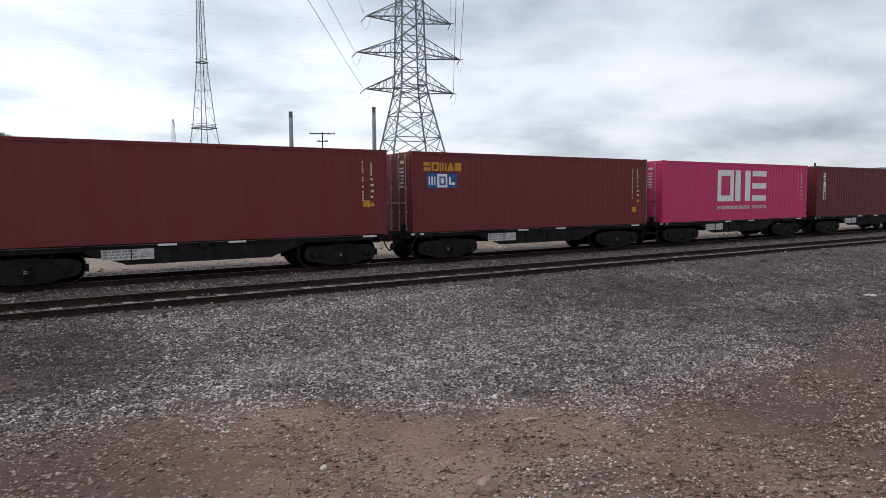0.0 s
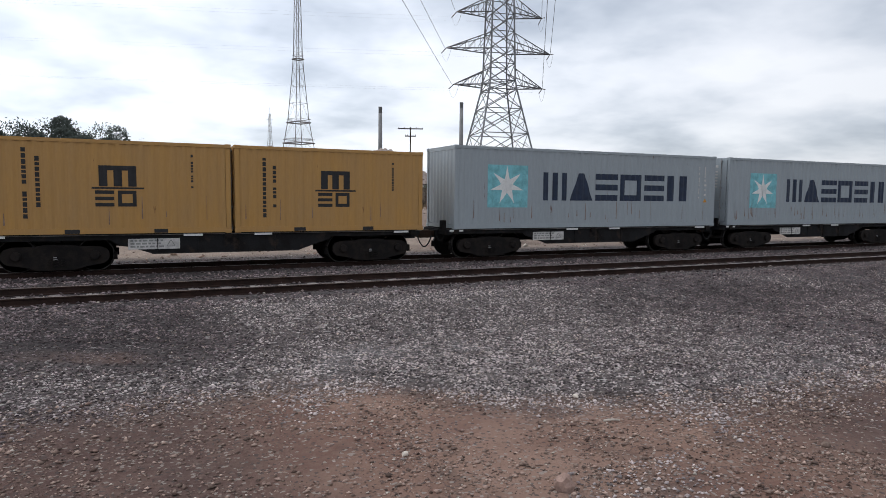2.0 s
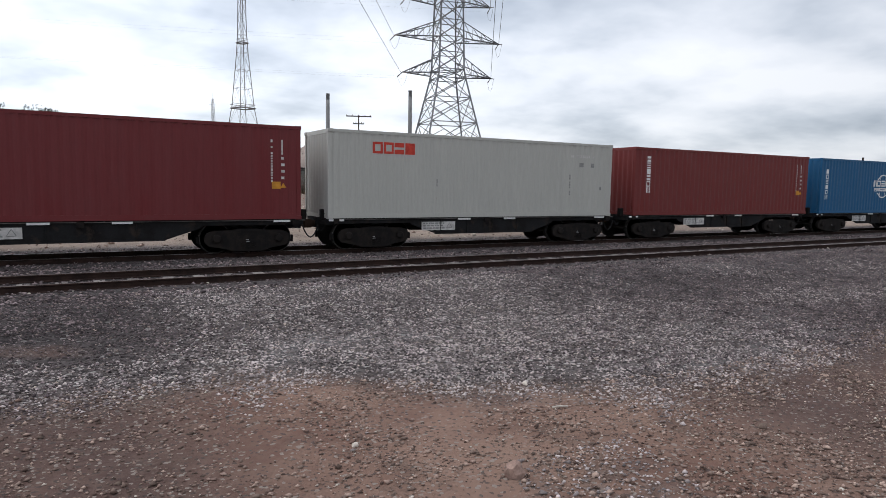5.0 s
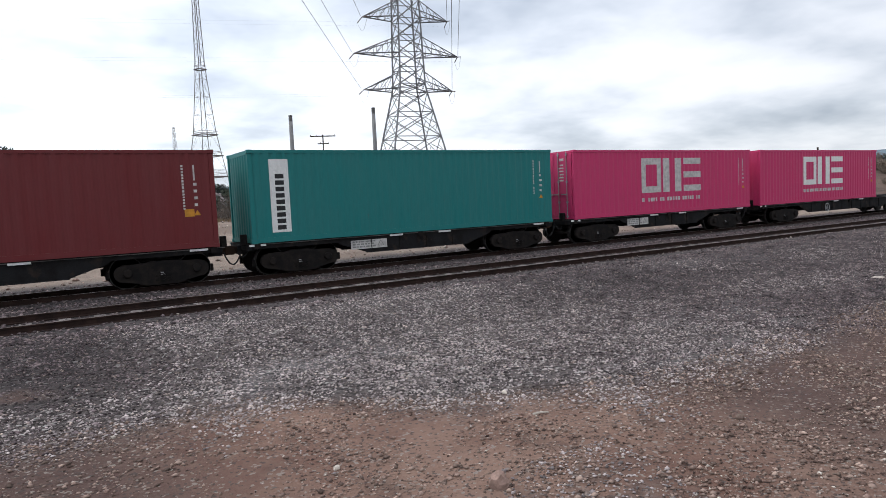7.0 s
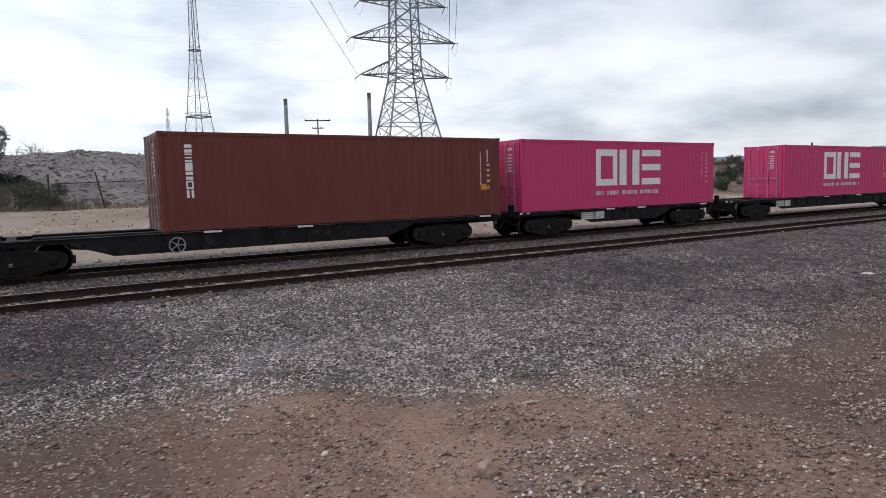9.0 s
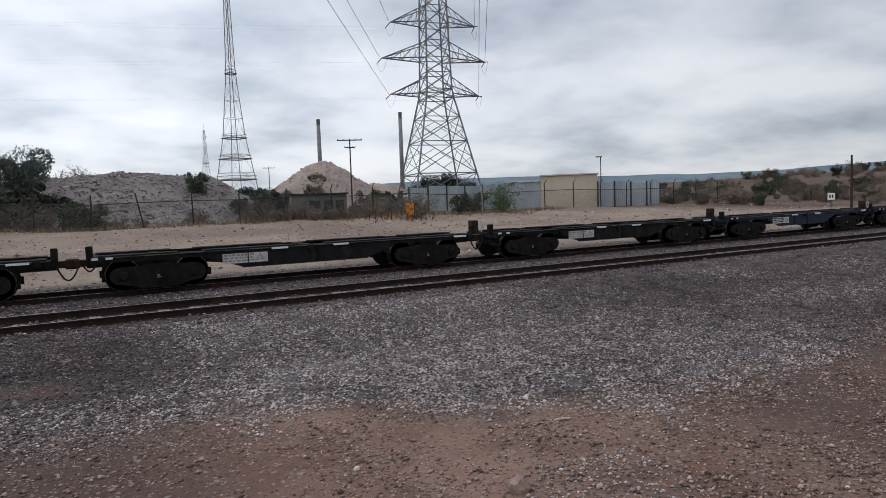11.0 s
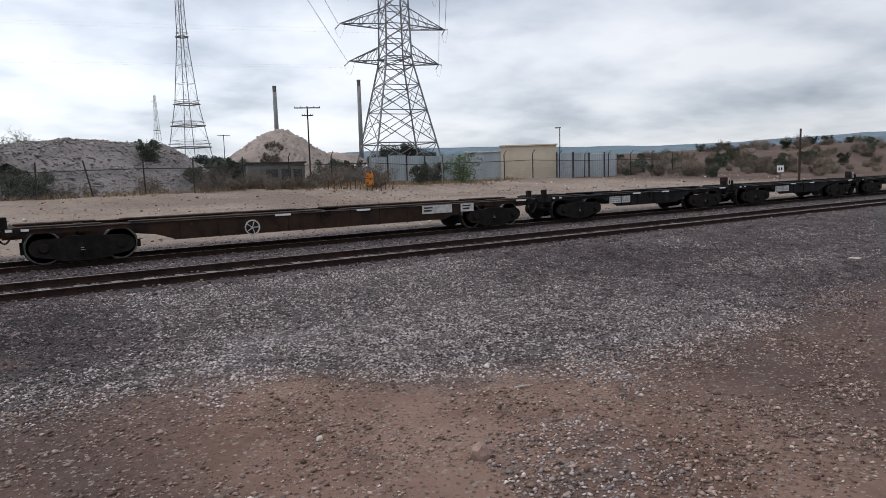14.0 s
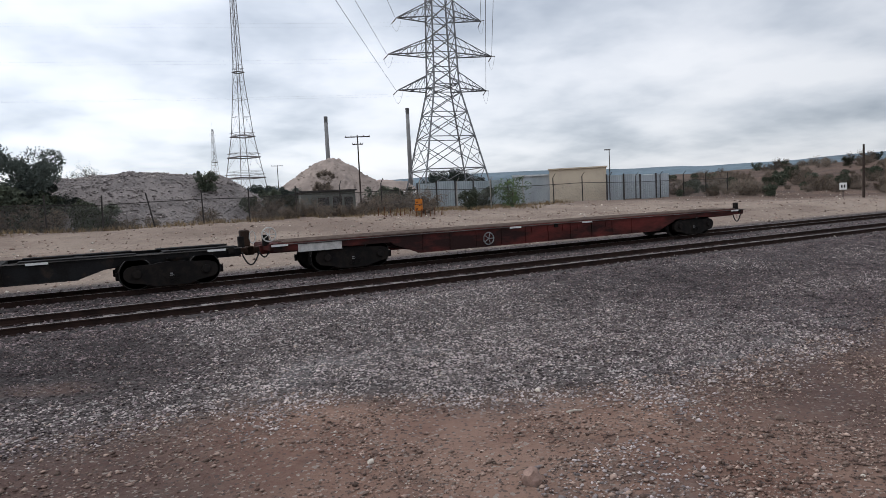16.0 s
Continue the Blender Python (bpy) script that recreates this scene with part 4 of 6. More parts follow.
def globe(bm):
    for r0, z_lo, z_hi in ((0.66, 0.60, 1.17), (0.66, 1.86, 2.35)):
        for k in range(20):
            a, b = 2 * math.pi * k / 20, 2 * math.pi * (k + 1) / 20
            zc = 1.50 + r0 * (math.sin(a) + math.sin(b)) / 2
            if z_lo <= zc <= z_hi:
                pts = [(5.98 + rr * math.cos(q), 1.50 + rr * math.sin(q)) for q, rr in ((a, r0), (b, r0), (b, r0 - 0.06), (a, r0 - 0.06))]
                decal(bm, pts)
    for dx in (-0.2, 0.2):
        decal(bm, [(5.98 + dx * 1.5 - 0.02, 1.86), (5.98 + dx * 1.5 + 0.03, 1.86), (5.98 + dx + 0.03, 2.08), (5.98 + dx - 0.02, 2.08)])
        decal(bm, [(5.98 + dx * 1.5 - 0.02, 1.16), (5.98 + dx * 1.5 + 0.03, 1.16), (5.98 + dx + 0.03, 0.92), (5.98 + dx - 0.02, 0.92)])


marking(c13, "white", globe, "globe_emblem", "white ring emblem")
upright_name(c13, "white", 0.45, 2.31, 0.22, ("block", "ring", "stack", "block", "ring", "gate"))
codes(c13, LONG, "dim_white", 15)
c14 = container(183.72, LONG, "maroon", "maroon shipping container with small square emblem", False, seed=16)
marking(c14, "white", lambda bm: emblem(bm, "ring", 0.73, 2.16, 0.40, 0.44), "emblem")
codes(c14, LONG, "dim_white", 16)
caution(c14, LONG)
c15 = container(196.88, LONG, "teal", "teal-green shipping container with white upright name plate", False, seed=17)
marking(c15, "white", lambda bm: rect(bm, 0.66, 0.32, 0.62, 2.28), "name_plate", "white painted plate")
marking(c15, "dark_mark", lambda bm: [rect(bm, 0.83, 0.40 + k * 0.20, 0.28, 0.14) for k in range(9)], "upright_lettering_bars", "", 1)
codes(c15, LONG, "dim_white", 17)
magenta_box(210.30, seed=18, patched=True)
magenta_box(223.38, False, seed=19)
named_box(248.75, "rust_brown", "rust-brown shipping container with upright white lettering bars", 20, True)
magenta_box(262.00, seed=21)
c20 = magenta_box(280.40, seed=22)
caution(c20, LONG, 1.0)

# ---------------------------------------------------------------- wagons
DECK = 0.856


def wheelset(parent, x, bright):
    bm = bmesh.new()
    r = 0.46
    for s in (-1, 1):
        y = s * 0.717
        lathe(bm, [(0.09, y - s * 0.07), (0.10, y - s * 0.06), (r * 0.86, y - s * 0.035), (r + 0.026, y - s * 0.06), (r + 0.026, y - s * 0.03), (r, y - s * 0.02), (r - 0.01, y + s * 0.085), (r * 0.84, y + s * 0.085), (r * 0.80, y + s * 0.03), (0.13, y + s * 0.06), (0.10, y + s * 0.10)], "y", sides=22)
    lathe(bm, [(0.075, -1.02), (0.085, -0.6), (0.075, 0), (0.085, 0.6), (0.075, 1.02)], "y", sides=10)
    w = part("wheelset", bm, M["wheel"], parent, at=pose(x, 0, r))
    for s in (-1, 1):
        bm = bmesh.new()
        y = s * 0.803
        lathe(bm, ([(r * 0.90, y), (r * 0.91, y + s * 0.006)] if bright else [(r * 0.95, y), (r * 0.955, y + s * 0.006)]) + [ (r * 0.985, y + s * 0.006), (r + 0.003, y - s * 0.01), (r + 0.006, y - s * 0.10), (r - 0.02, y - s * 0.10), (r - 0.02, y)], "y", sides=28)
        part("wheel_rim", bm, M["tread" if bright else "rim"], w)
    return w


def bogie(wagon, x, bright=False):
    bm = bmesh.new()
    rounded(bm, -0.24, 0.24, -0.98, 0.98, 0.34, 0.60, 0.03)
    lathe(bm, [(0.26, 0.60), (0.24, 0.72 + DROP)], "z", sides=14)
    b = part("bogie", bm, M["bogie"], wagon, at=pose(x, 0, -DROP))
    for s in (-1, 1):
        bm = bmesh.new()
        y0, y1 = (s * 0.93, s * 1.07) if s > 0 else (-1.07, -0.93)
        prism(bm, [(-1.16, 0.24), (-0.72, 0.16), (-0.45, 0.07), (0.45, 0.07), (0.72, 0.16), (1.16, 0.24), (1.27, 0.36), (1.28, 0.52), (1.20, 0.64), (1.02, 0.70), (0.5, 0.71), (0.30, 0.75), (-0.30, 0.75), (-0.5, 0.71), (-1.02, 0.70), (-1.20, 0.64), (-1.28, 0.52), (-1.27, 0.36)], y0, y1)
        sf = part("side_frame", bm, M["bogie"], b)
        bm = bmesh.new()
        for q in range(2):
            box(bm, -0.07, 0.05 - 0.04 * q, s * 1.072 - 0.002, s * 1.072 + 0.002, 0.34 + q * 0.06, 0.37 + q * 0.06)
        part("frame_stencil", bm, M["steel"], sf, "worn white stencil marks")
        for ax in (-0.93, 0.93):
            bm = bmesh.new()
            lathe(bm, [(0.13, s * 0.95), (0.13, s * 1.13), (0.10, s * 1.16)], "y", (ax, 0, 0.46), sides=10)
            part("axle_box", bm, M["bogie"], b)
        bm = bmesh.new()
        for sx in (-0.16, 0, 0.16):
            pts = [(sx + 0.055 * math.cos(k * 1.1), s * 1.085 + 0.055 * math.sin(k * 1.1), 0.16 + k * 0.012) for k in range(20)]
            path_tube(bm, pts, 0.022, sides=4)
        part("spring_nest", bm, M["bogie"], b)
        for ax in (-1.42, 1.42):
            bm = bmesh.new()
            rounded(bm, ax - 0.05, ax + 0.05, s * 0.75 - 0.05, s * 0.75 + 0.05, 0.30, 0.52, 0.01)
            part("brake_block", bm, M["bogie"], b)
    for ax in (-0.93, 0.93):
        wheelset(b, ax, bright)
    return b


def coupler(wagon, x, s):
    bm = bmesh.new()
    rounded(bm, min(x, x - s * 0.55), max(x, x - s * 0.55), -0.09, 0.09, 0.56, 0.76, 0.02)
    rounded(bm, x - 0.13, x + 0.13, -0.19, 0.13, 0.52, 0.80, 0.04)
    part("coupler", bm, M["wagon_brown"], wagon)
    bm = bmesh.new()
    if s > 0:
        pts = [(x - 0.32 + 0.52 * k / 14, -0.5 - 0.05 * k / 14, 0.64 - 0.40 * math.sin(math.pi * k / 14) ** 0.8) for k in range(15)]
    else:
        pts = [(x + 0.5 - 0.3 * k / 8, -0.5, 0.60 - 0.16 * math.sin(math.pi * k / 8)) for k in range(9)]
    path_tube(bm, pts, 0.05)
    part("air_hose", bm, M["rubber"], wagon)


def hand_wheel(wagon, x, y, z, r, mat):
    bm = bmesh.new()
    pts = [(x + r * math.cos(k * math.pi / 8), y, z + r * math.sin(k * math.pi / 8)) for k in range(17)]
    path_tube(bm, pts, 0.045, sides=5)
    for k in range(5):
        a = k * 2 * math.pi / 5
        strut(bm, (x, y, z), (x + r * math.cos(a), y, z + r * math.sin(a)), 0.03)
    strut(bm, (x, y, z), (x, y + 0.3, z), 0.05)
    part("hand_wheel", bm, M[mat], wagon, "pale spoked brake wheel")


def side_sill(bm, L, y0, y1, b0, b1, top, thin, belly):
    prism(bm, [(0.55, top), (0.55, top - thin), (b0 + 1.32, top - thin), (b0 + 1.40, top - thin - 0.08), (b0 + 2.35, belly), (b1 - 2.35, belly), (b1 - 1.40, top - thin - 0.08), (b1 - 1.32, top - thin), (L - 0.55, top - thin), (L - 0.55, top)], y0, y1)


def wagon(x, L, b0, b1, colour, label, wheel=False, bright=False, plates=True, tower=None, belly=0.30, planked=False, thin=0.13):
    """A flat container wagon; x is its trailing coupling along the train, b0 and b1 its bogies."""
    w = thing("flat_wagon", label, "railway wagon", "wagons of the train")
    w["run"] = x
    w.matrix_basis = pose(x, FAR_TRACK, RAIL_Z)
    mat = M[colour]
    for s in (-1, 1):
        bm = bmesh.new()
        y = s * (1.06 if not planked else 1.14)
        side_sill(bm, L, y - 0.05, y + 0.05, b0, b1, DECK - 0.03, thin, belly)
        sill = part("side_sill", bm, mat, w)
        bm = bmesh.new()
        box(bm, 0.55, L - 0.55, y - 0.10, y + 0.10, DECK - 0.03, DECK - 0.008)
        box(bm, b0 + 2.35, b1 - 2.35, y - 0.09, y + 0.09, belly - 0.02, belly)
        for k in range(int((b1 - b0 - 4.4) / 1.1)):
            box(bm, b0 + 2.5 + k * 1.1, b0 + 2.52 + k * 1.1, y + s * 0.05, y + s * 0.085, belly, DECK - 0.03)
        part("flange", bm, mat, sill)
        # Added pale strip: the light on the deck flange put into its colour.
        bm = bmesh.new()
        box(bm, 0.5, L - 0.5, y + s * 0.10, y + s * 0.112, DECK - 0.034, DECK - 0.010)
        part("deck_edge", bm, M["edge"], sill, "thin pale strip painted as the lit edge of the deck")
        for u in (0.45, 0.40 * L, 0.55 * L, L - 1.5):
            bm = bmesh.new()
            box(bm, u, u + 0.52, y + s * 0.114, y + s * 0.119, DECK - 0.075, DECK - 0.012)
            part("reflector", bm, M["white"], sill, "white reflective strip")
    for u in (0.42, L - 0.42):
        bm = bmesh.new()
        rounded(bm, u - 0.09, u + 0.09, -0.78, -0.58, DECK - 0.05, DECK + 0.30, 0.02)
        part("end_stop", bm, M["bogie"], w, "stubby dark end stop")
    bm = bmesh.new()
    prism(bm, [(0.35, DECK - 0.06), (0.35, 0.52), (b0 + 1.2, 0.50), (b0 + 2.4, belly + 0.05), (b1 - 2.4, belly + 0.05), (b1 - 1.2, 0.50), (L - 0.35, 0.52), (L - 0.35, DECK - 0.06)], -0.22, 0.22)
    part("centre_sill", bm, mat, w)
    for u in (0.55, b0, 0.36 * L, 0.5 * L, 0.64 * L, b1, L - 0.75):
        bm = bmesh.new()
        box(bm, u - 0.10, u + 0.12, -1.05, 1.05, DECK - 0.20, DECK - 0.012)
        part("cross_beam", bm, mat, w)
    if planked:
        for k in range(4):
            bm = bmesh.new()
            y = -0.78 + k * 0.52
            box(bm, 0.5, L - 0.5, y - 0.22, y + 0.22, DECK - 0.008, DECK + 0.012)
            part("deck_strip", bm, mat, w)
    else:
        for u0, u1 in ((0.62, 2.7), (L - 2.7, L - 0.62), (3.4, L / 2 - 0.5), (L / 2 + 0.5, L - 3.4)):
            for s in (-1, 1):
                bm = bmesh.new()
                box(bm, u0, u1, s * 0.85 - 0.27, s * 0.85 + 0.27, DECK - 0.006, DECK + 0.030)
                part("deck_strip", bm, M["wagon_black"] if colour != "wagon_brown" else mat, w)
    for u in (0.70, L - 0.82, L / 2 - 0.1):
        for s in (-1, 1):
            bm = bmesh.new()
            box(bm, u - 0.09, u + 0.09, s * 1.13 - 0.09, s * 1.13 + 0.09, DECK - 0.16, DECK - 0.004)
            part("twist_lock", bm, M["bogie"], w)
    for b in (b0, b1):
        bogie(w, b, bright)
    coupler(w, 0.06, -1)
    coupler(w, L - 0.06, 1)
    if plates:
        bm = bmesh.new()
        u = b0 + 1.75
        box(bm, u, u + 1.35, -1.135, -1.125, 0.42, 0.72)
        p = part("data_plate", bm, M["dim_white"], w, "pale painted data panel")
        bm = bmesh.new()
        rng = random.Random(int(x))
        for r in range(3):
            v = u + 0.06
            while v < u + 0.85:
                d = rng.uniform(0.05, 0.13)
                box(bm, v, v + d, -1.138, -1.136, 0.47 + r * 0.085, 0.52 + r * 0.085)
                v += d + 0.035
        for a, b in (((1.0, 0.5), (1.22, 0.5)), ((1.22, 0.5), (1.11, 0.68)), ((1.11, 0.68), (1.0, 0.5))):
            strut(bm, (u + a[0], -1.137, a[1]), (u + b[0], -1.137, b[1]), 0.018)
        part("panel_marking", bm, M["dark_mark" if colour == "wagon_navy" else "grey_mark"], p)
    if wheel:
        hand_wheel(w, L * 0.36, -1.22, 0.48, 0.22, "dim_white" if colour == "wagon_brown" else "steel")
    if tower:
        bm = bmesh.new()
        rounded(bm, tower - 0.14, tower + 0.14, -0.75, -0.45, DECK - 0.02, DECK + 0.48, 0.03)
        t = part("brake_stand", bm, M["wagon_brown"], w, "rusty brake stand")
        bm = bmesh.new()
        path_tube(bm, [(tower + 0.2 + 0.10 * math.cos(k * 0.8), -0.8, DECK + 0.25 + 0.2 * math.sin(k * 0.8)) for k in range(9)], 0.03, sides=5)
        part("brake_chain", bm, M["dim_white"], t)
    bm = bmesh.new()
    lathe(bm, [(0.05, -0.4), (0.17, -0.38), (0.17, 0.38), (0.05, 0.4)], "x", (L * 0.55, 0.45, 0.52), sides=12)
    part("air_tank", bm, M["bogie"], w)
    return w


BLACK = "grimy black skeletal container flat wagon on two bogies"
first = wagon(-15.5, 13.25, 2.1, 11.0, "wagon_black", BLACK)
loaded = [-2.25, 10.93, 24.18, 37.42, 50.68, 64.02, 77.12, 90.43, 103.87, 117.22, 130.42, 143.50, 156.74, 170.15, 183.30, 196.34, 209.65]
for x in loaded:
    c = copy_thing(first, pose(x, FAR_TRACK, RAIL_Z))
    c["run"] = x
wagon(222.98, 19.2, 2.9, 16.1, "wagon_black", "long grimy black flat wagon with pale brake wheel", wheel=True, plates=False)
long_one = wagon(242.18, 19.27, 2.9, 16.2, "wagon_black", "long grimy black flat wagon carrying one container at its end", wheel=True, plates=False)
w = copy_thing(first, pose(261.45, FAR_TRACK, RAIL_Z))
w["run"] = 261.45
wagon(274.80, 24.7, 3.3, 22.0, "wagon_black", "very long black flat wagon with one container in its middle", plates=True)
EMPTY = "empty black skeletal container wagon with rusty brake stand"
w = wagon(299.50, 13.44, 2.15, 10.95, "wagon_black", EMPTY, tower=13.15)
for x in (312.94,):
    c = copy_thing(w, pose(x, FAR_TRACK, RAIL_Z))
    c["run"] = x
NAVY = "empty navy-blue skeletal container wagon with white data panel"
n = wagon(326.40, 13.25, 2.0, 10.6, "wagon_navy", NAVY, tower=12.95)
for x in (339.62, 352.85, 366.10):
    c = copy_thing(n, pose(x, FAR_TRACK, RAIL_Z))
    c["run"] = x
brown = wagon(379.40, 18.9, 2.2, 16.4, "wagon_brown", "empty rusty brown flat wagon with pale brake wheel", wheel=True, bright=True, plates=False)
for u0, u1 in ((13.0, 14.3), (14.7, 15.3)):
    bm = bmesh.new()
    box(bm, u0, u1, -1.182, -1.175, 0.52, 0.82)
    p = part("data_plate", bm, M["dim_white"], brown, "pale painted data panel")
    bm = bmesh.new()
    box(bm, u0 + 0.08, u0 + 0.45, -1.186, -1.184, 0.71, 0.76)
    box(bm, u0 + 0.08, u0 + 0.40, -1.186, -1.184, 0.60, 0.66)
    part("panel_marking", bm, M["dark_mark"], p)
for x in (398.30, 411.55, 424.85):
    c = copy_thing(w, pose(x, FAR_TRACK, RAIL_Z))
    c["run"] = x
red = wagon(438.20, 23.4, 3.2, 19.6, "wagon_red", "long faded red flat wagon with planked deck at the train's end", wheel=True, planked=True, belly=0.20, thin=0.20)
bm = bmesh.new()
box(bm, 1.3, 2.75, -1.21, -1.195, 0.56, 0.80)
part("number_panel", bm, M["dim_white"], red, "pale panel with unreadable marks")
hand_wheel(red, 0.50, -0.85, DECK + 0.30, 0.22, "dim_white")
for k in range(6):
    bm = bmesh.new()
    box(bm, 10.4 + k * 0.75, 10.65 + k * 0.75, -1.23, -1.195, 0.56, 0.76)
    part("stake_pocket", bm, M["wagon_red"], red)
for k in range(4):
    bm = bmesh.new()
    box(bm, 0.9, 22.5, -1.0 + k * 0.54, -0.72 + k * 0.54, DECK + 0.012, DECK + 0.05)
    part("timber_batten", bm, M["old_timber"], red, "bleached timber batten")

# ---------------------------------------------------------------- pylon
def lattice_face(bm, lo, hi, levels, w):
    """X-bracing between two legs; lo and hi give the legs' points by level."""
    for i in range(levels):
        strut(bm, lo[i], hi[i + 1], w)
        strut(bm, hi[i], lo[i + 1], w)
        strut(bm, lo[i + 1], hi[i + 1], w)


def pylon():
    cx, cy = polar(29.6, 90.0)
    base = ground_z(cx, cy)
    p = thing("transmission_tower", "tall grey steel lattice transmission tower with six arms", "pylon", at=pose(cx, cy, base, 0, 0, -11))
    heights = [0, 5.0, 9.3, 12.6, 15.2, 16.4, 18.6, 20.6, 22.8, 25.0, 27.4, 29.6, 33.0]

    def half(z):
        if z < 16.0:
            return 5.1 + (1.75 - 5.1) * z / 16.0
        return 1.75 - 0.35 * (z - 16.0) / 13.6 if z < 29.6 else 1.4 - 1.1 * (z - 29.6) / 3.4
    corners = [(-1, -1), (1, -1), (1, 1), (-1, 1)]
    legs = []
    for sx, sy in corners:
        pts = [Vector((sx * half(z), sy * half(z), z)) for z in heights]
        legs.append(pts)
        bm = bmesh.new()
        path_tube(bm, pts, 0.24, 4)
        part("leg", bm, M["lattice"], p)
    for k in range(4):
        bm = bmesh.new()
        lattice_face(bm, legs[k], legs[(k + 1) % 4], len(heights) - 1, 0.12)
        for i in range(3):
            a, b = legs[k][i], legs[(k + 1) % 4][i]
            c, d = legs[k][i + 1], legs[(k + 1) % 4][i + 1]
            m = (a + b + c + d) / 4
            strut(bm, (a + c) / 2, (a + m) / 2, 0.09)
            strut(bm, (b + d) / 2, (b + m) / 2, 0.09)
            strut(bm, (a + c) / 2, (c + m) / 2, 0.09)
            strut(bm, (b + d) / 2, (d + m) / 2, 0.09)
        tagged(part("bracing", bm, M["lattice"], p), kind="stuff")
    for k in range(4):
        for a, b, w in ((legs[k][5], legs[(k + 2) % 4][5], 0.10), (legs[k][1], legs[(k + 1) % 4][1], 0.14)):
            bm = bmesh.new()
            strut(bm, a, b, w)
            part("brace_bar", bm, M["lattice"], p)
    tips = []
    for z, reach in ((15.75, 6.3), (20.45, 7.35), (25.2, 6.0)):
        for s in (-1, 1):
            bm = bmesh.new()
            tip = Vector((s * reach, 0, z))
            h = half(z)
            roots = [Vector((s * h, sy * h, z)) for sy in (-1, 1)]
            ups = [Vector((s * h, sy * h, z + 2.1)) for sy in (-1, 1)]
            for r, u in zip(roots, ups):
                for root, thick in ((r, 0.17), (u, 0.14)):
                    chord = bmesh.new()
                    strut(chord, root, tip, thick)
                    part("arm_chord", chord, M["lattice"], p)
                for f in (0.25, 0.5, 0.75):
                    strut(bm, r.lerp(tip, f), u.lerp(tip, f), 0.07)
                    strut(bm, r.lerp(tip, f), u.lerp(tip, f - 0.25), 0.07)
            for f in (0.0, 0.33, 0.66):
                strut(bm, roots[0].lerp(tip, f), roots[1].lerp(tip, min(1, f + 0.33)), 0.07)
                strut(bm, roots[1].lerp(tip, f), roots[0].lerp(tip, min(1, f + 0.33)), 0.07)
            tagged(part("arm_bracing", bm, M["lattice"], p), kind="stuff")
            tips.append(tip)
            for side in (-1, 1):
                bm = bmesh.new()
                e = tip + Vector((0.25 * side * s, 1.7 * side, -0.35))
                path_tube(bm, [tip.lerp(e, q / 12) for q in range(13)], 0.12, sides=6)
                part("insulator", bm, M["glass"], p)
            bm = bmesh.new()
            pts = [tip + Vector((0.25 * s * (2 * q - 1), 1.7 * (2 * q - 1), -0.35 - 1.4 * math.sin(math.pi * q))) for q in (i / 8 for i in range(9))]
            path_tube(bm, pts, 0.03, sides=4)
            part("jumper_wire", bm, M["wire"], p)
    m = p.matrix_basis
    return [m @ t for t in tips]


TIPS = pylon()


def conductor(a, b, sag, w, n=28):
    bm = bmesh.new()
    a, b = Vector(a), Vector(b)
    pts = [a.lerp(b, i / n) + Vector((0, 0, -4 * sag * (i / n) * (1 - i / n))) for i in range(n + 1)]
    path_tube(bm, pts, w, sides=4)
    return tagged(part("power_line", bm, M["wire"]), "thin grey overhead power line hanging from the tower", "cable", "overhead power lines")


for tip in TIPS:
    near = Vector((-0.543, -0.840, 0)) * 220
    conductor(tip + Vector((-0.9, -1.4, -0.35)), tip + near + Vector((0, 0, 14.0)), 1.5, 0.05)
    away = Vector((-0.93, 0.36, 0)) * 300
    conductor(tip + Vector((-0.6, 1.4, -0.35)), tip + away + Vector((0, 0, 12)), 3.0, 0.006)


# ---------------------------------------------------------------- masts, chimneys, poles
def mast(az, r, top, name_label, platforms, widths, thick, n=13):
    cx, cy = polar(az, r)
    z0 = ground_z(cx, cy)
    p = thing("radio_mast", name_label, "mast", "radio masts", at=pose(cx, cy, z0, 0, 0, 20))
    hs = [top * (i / n) ** 0.92 for i in range(n + 1)]

    def half(z):
        return float(np.interp(z, [q[0] for q in widths], [q[1] for q in widths]))
    legs = []
    for sx, sy in ((-1, -1), (1, -1), (1, 1), (-1, 1)):
        pts = [Vector((sx * half(z), sy * half(z), z)) for z in hs]
        legs.append(pts)
        bm = bmesh.new()
        path_tube(bm, pts, thick, 4)
        part("leg", bm, M["mast"], p)
    for k in range(4):
        bm = bmesh.new()
        a, b = legs[k], legs[(k + 1) % 4]
        for i in range(n):
            strut(bm, a[i + 1], b[i + 1], thick * 0.35)
            if i > 5:
                strut(bm, a[i], b[i + 1], thick * 0.25)
                strut(bm, b[i], a[i + 1], thick * 0.25)
            else:
                mid = (a[i + 1] + b[i + 1]) / 2
                strut(bm, a[i], mid, thick * 0.22)
                strut(bm, b[i], mid, thick * 0.22)
        tagged(part("bracing", bm, M["mast"], p), kind="stuff")
    for z in platforms:
        bm = bmesh.new()
        h = half(z) + 0.25
        for a, b in (((-h, -h), (h, -h)), ((h, -h), (h, h)), ((h, h), (-h, h)), ((-h, h), (-h, -h))):
            strut(bm, (a[0], a[1], z), (b[0], b[1], z), thick * 1.5)
            strut(bm, (a[0], a[1], z + 0.9), (b[0], b[1], z + 0.9), thick * 0.5)
        part("platform", bm, M["mast"], p)
    bm = bmesh.new()
    strut(bm, (-2.2, 0, top * 0.93), (2.2, 0, top * 0.93), thick * 0.8)
    strut(bm, (0, 0, top), (0, 0, top + 4), thick * 0.6)
    part("antenna", bm, M["mast"], p)


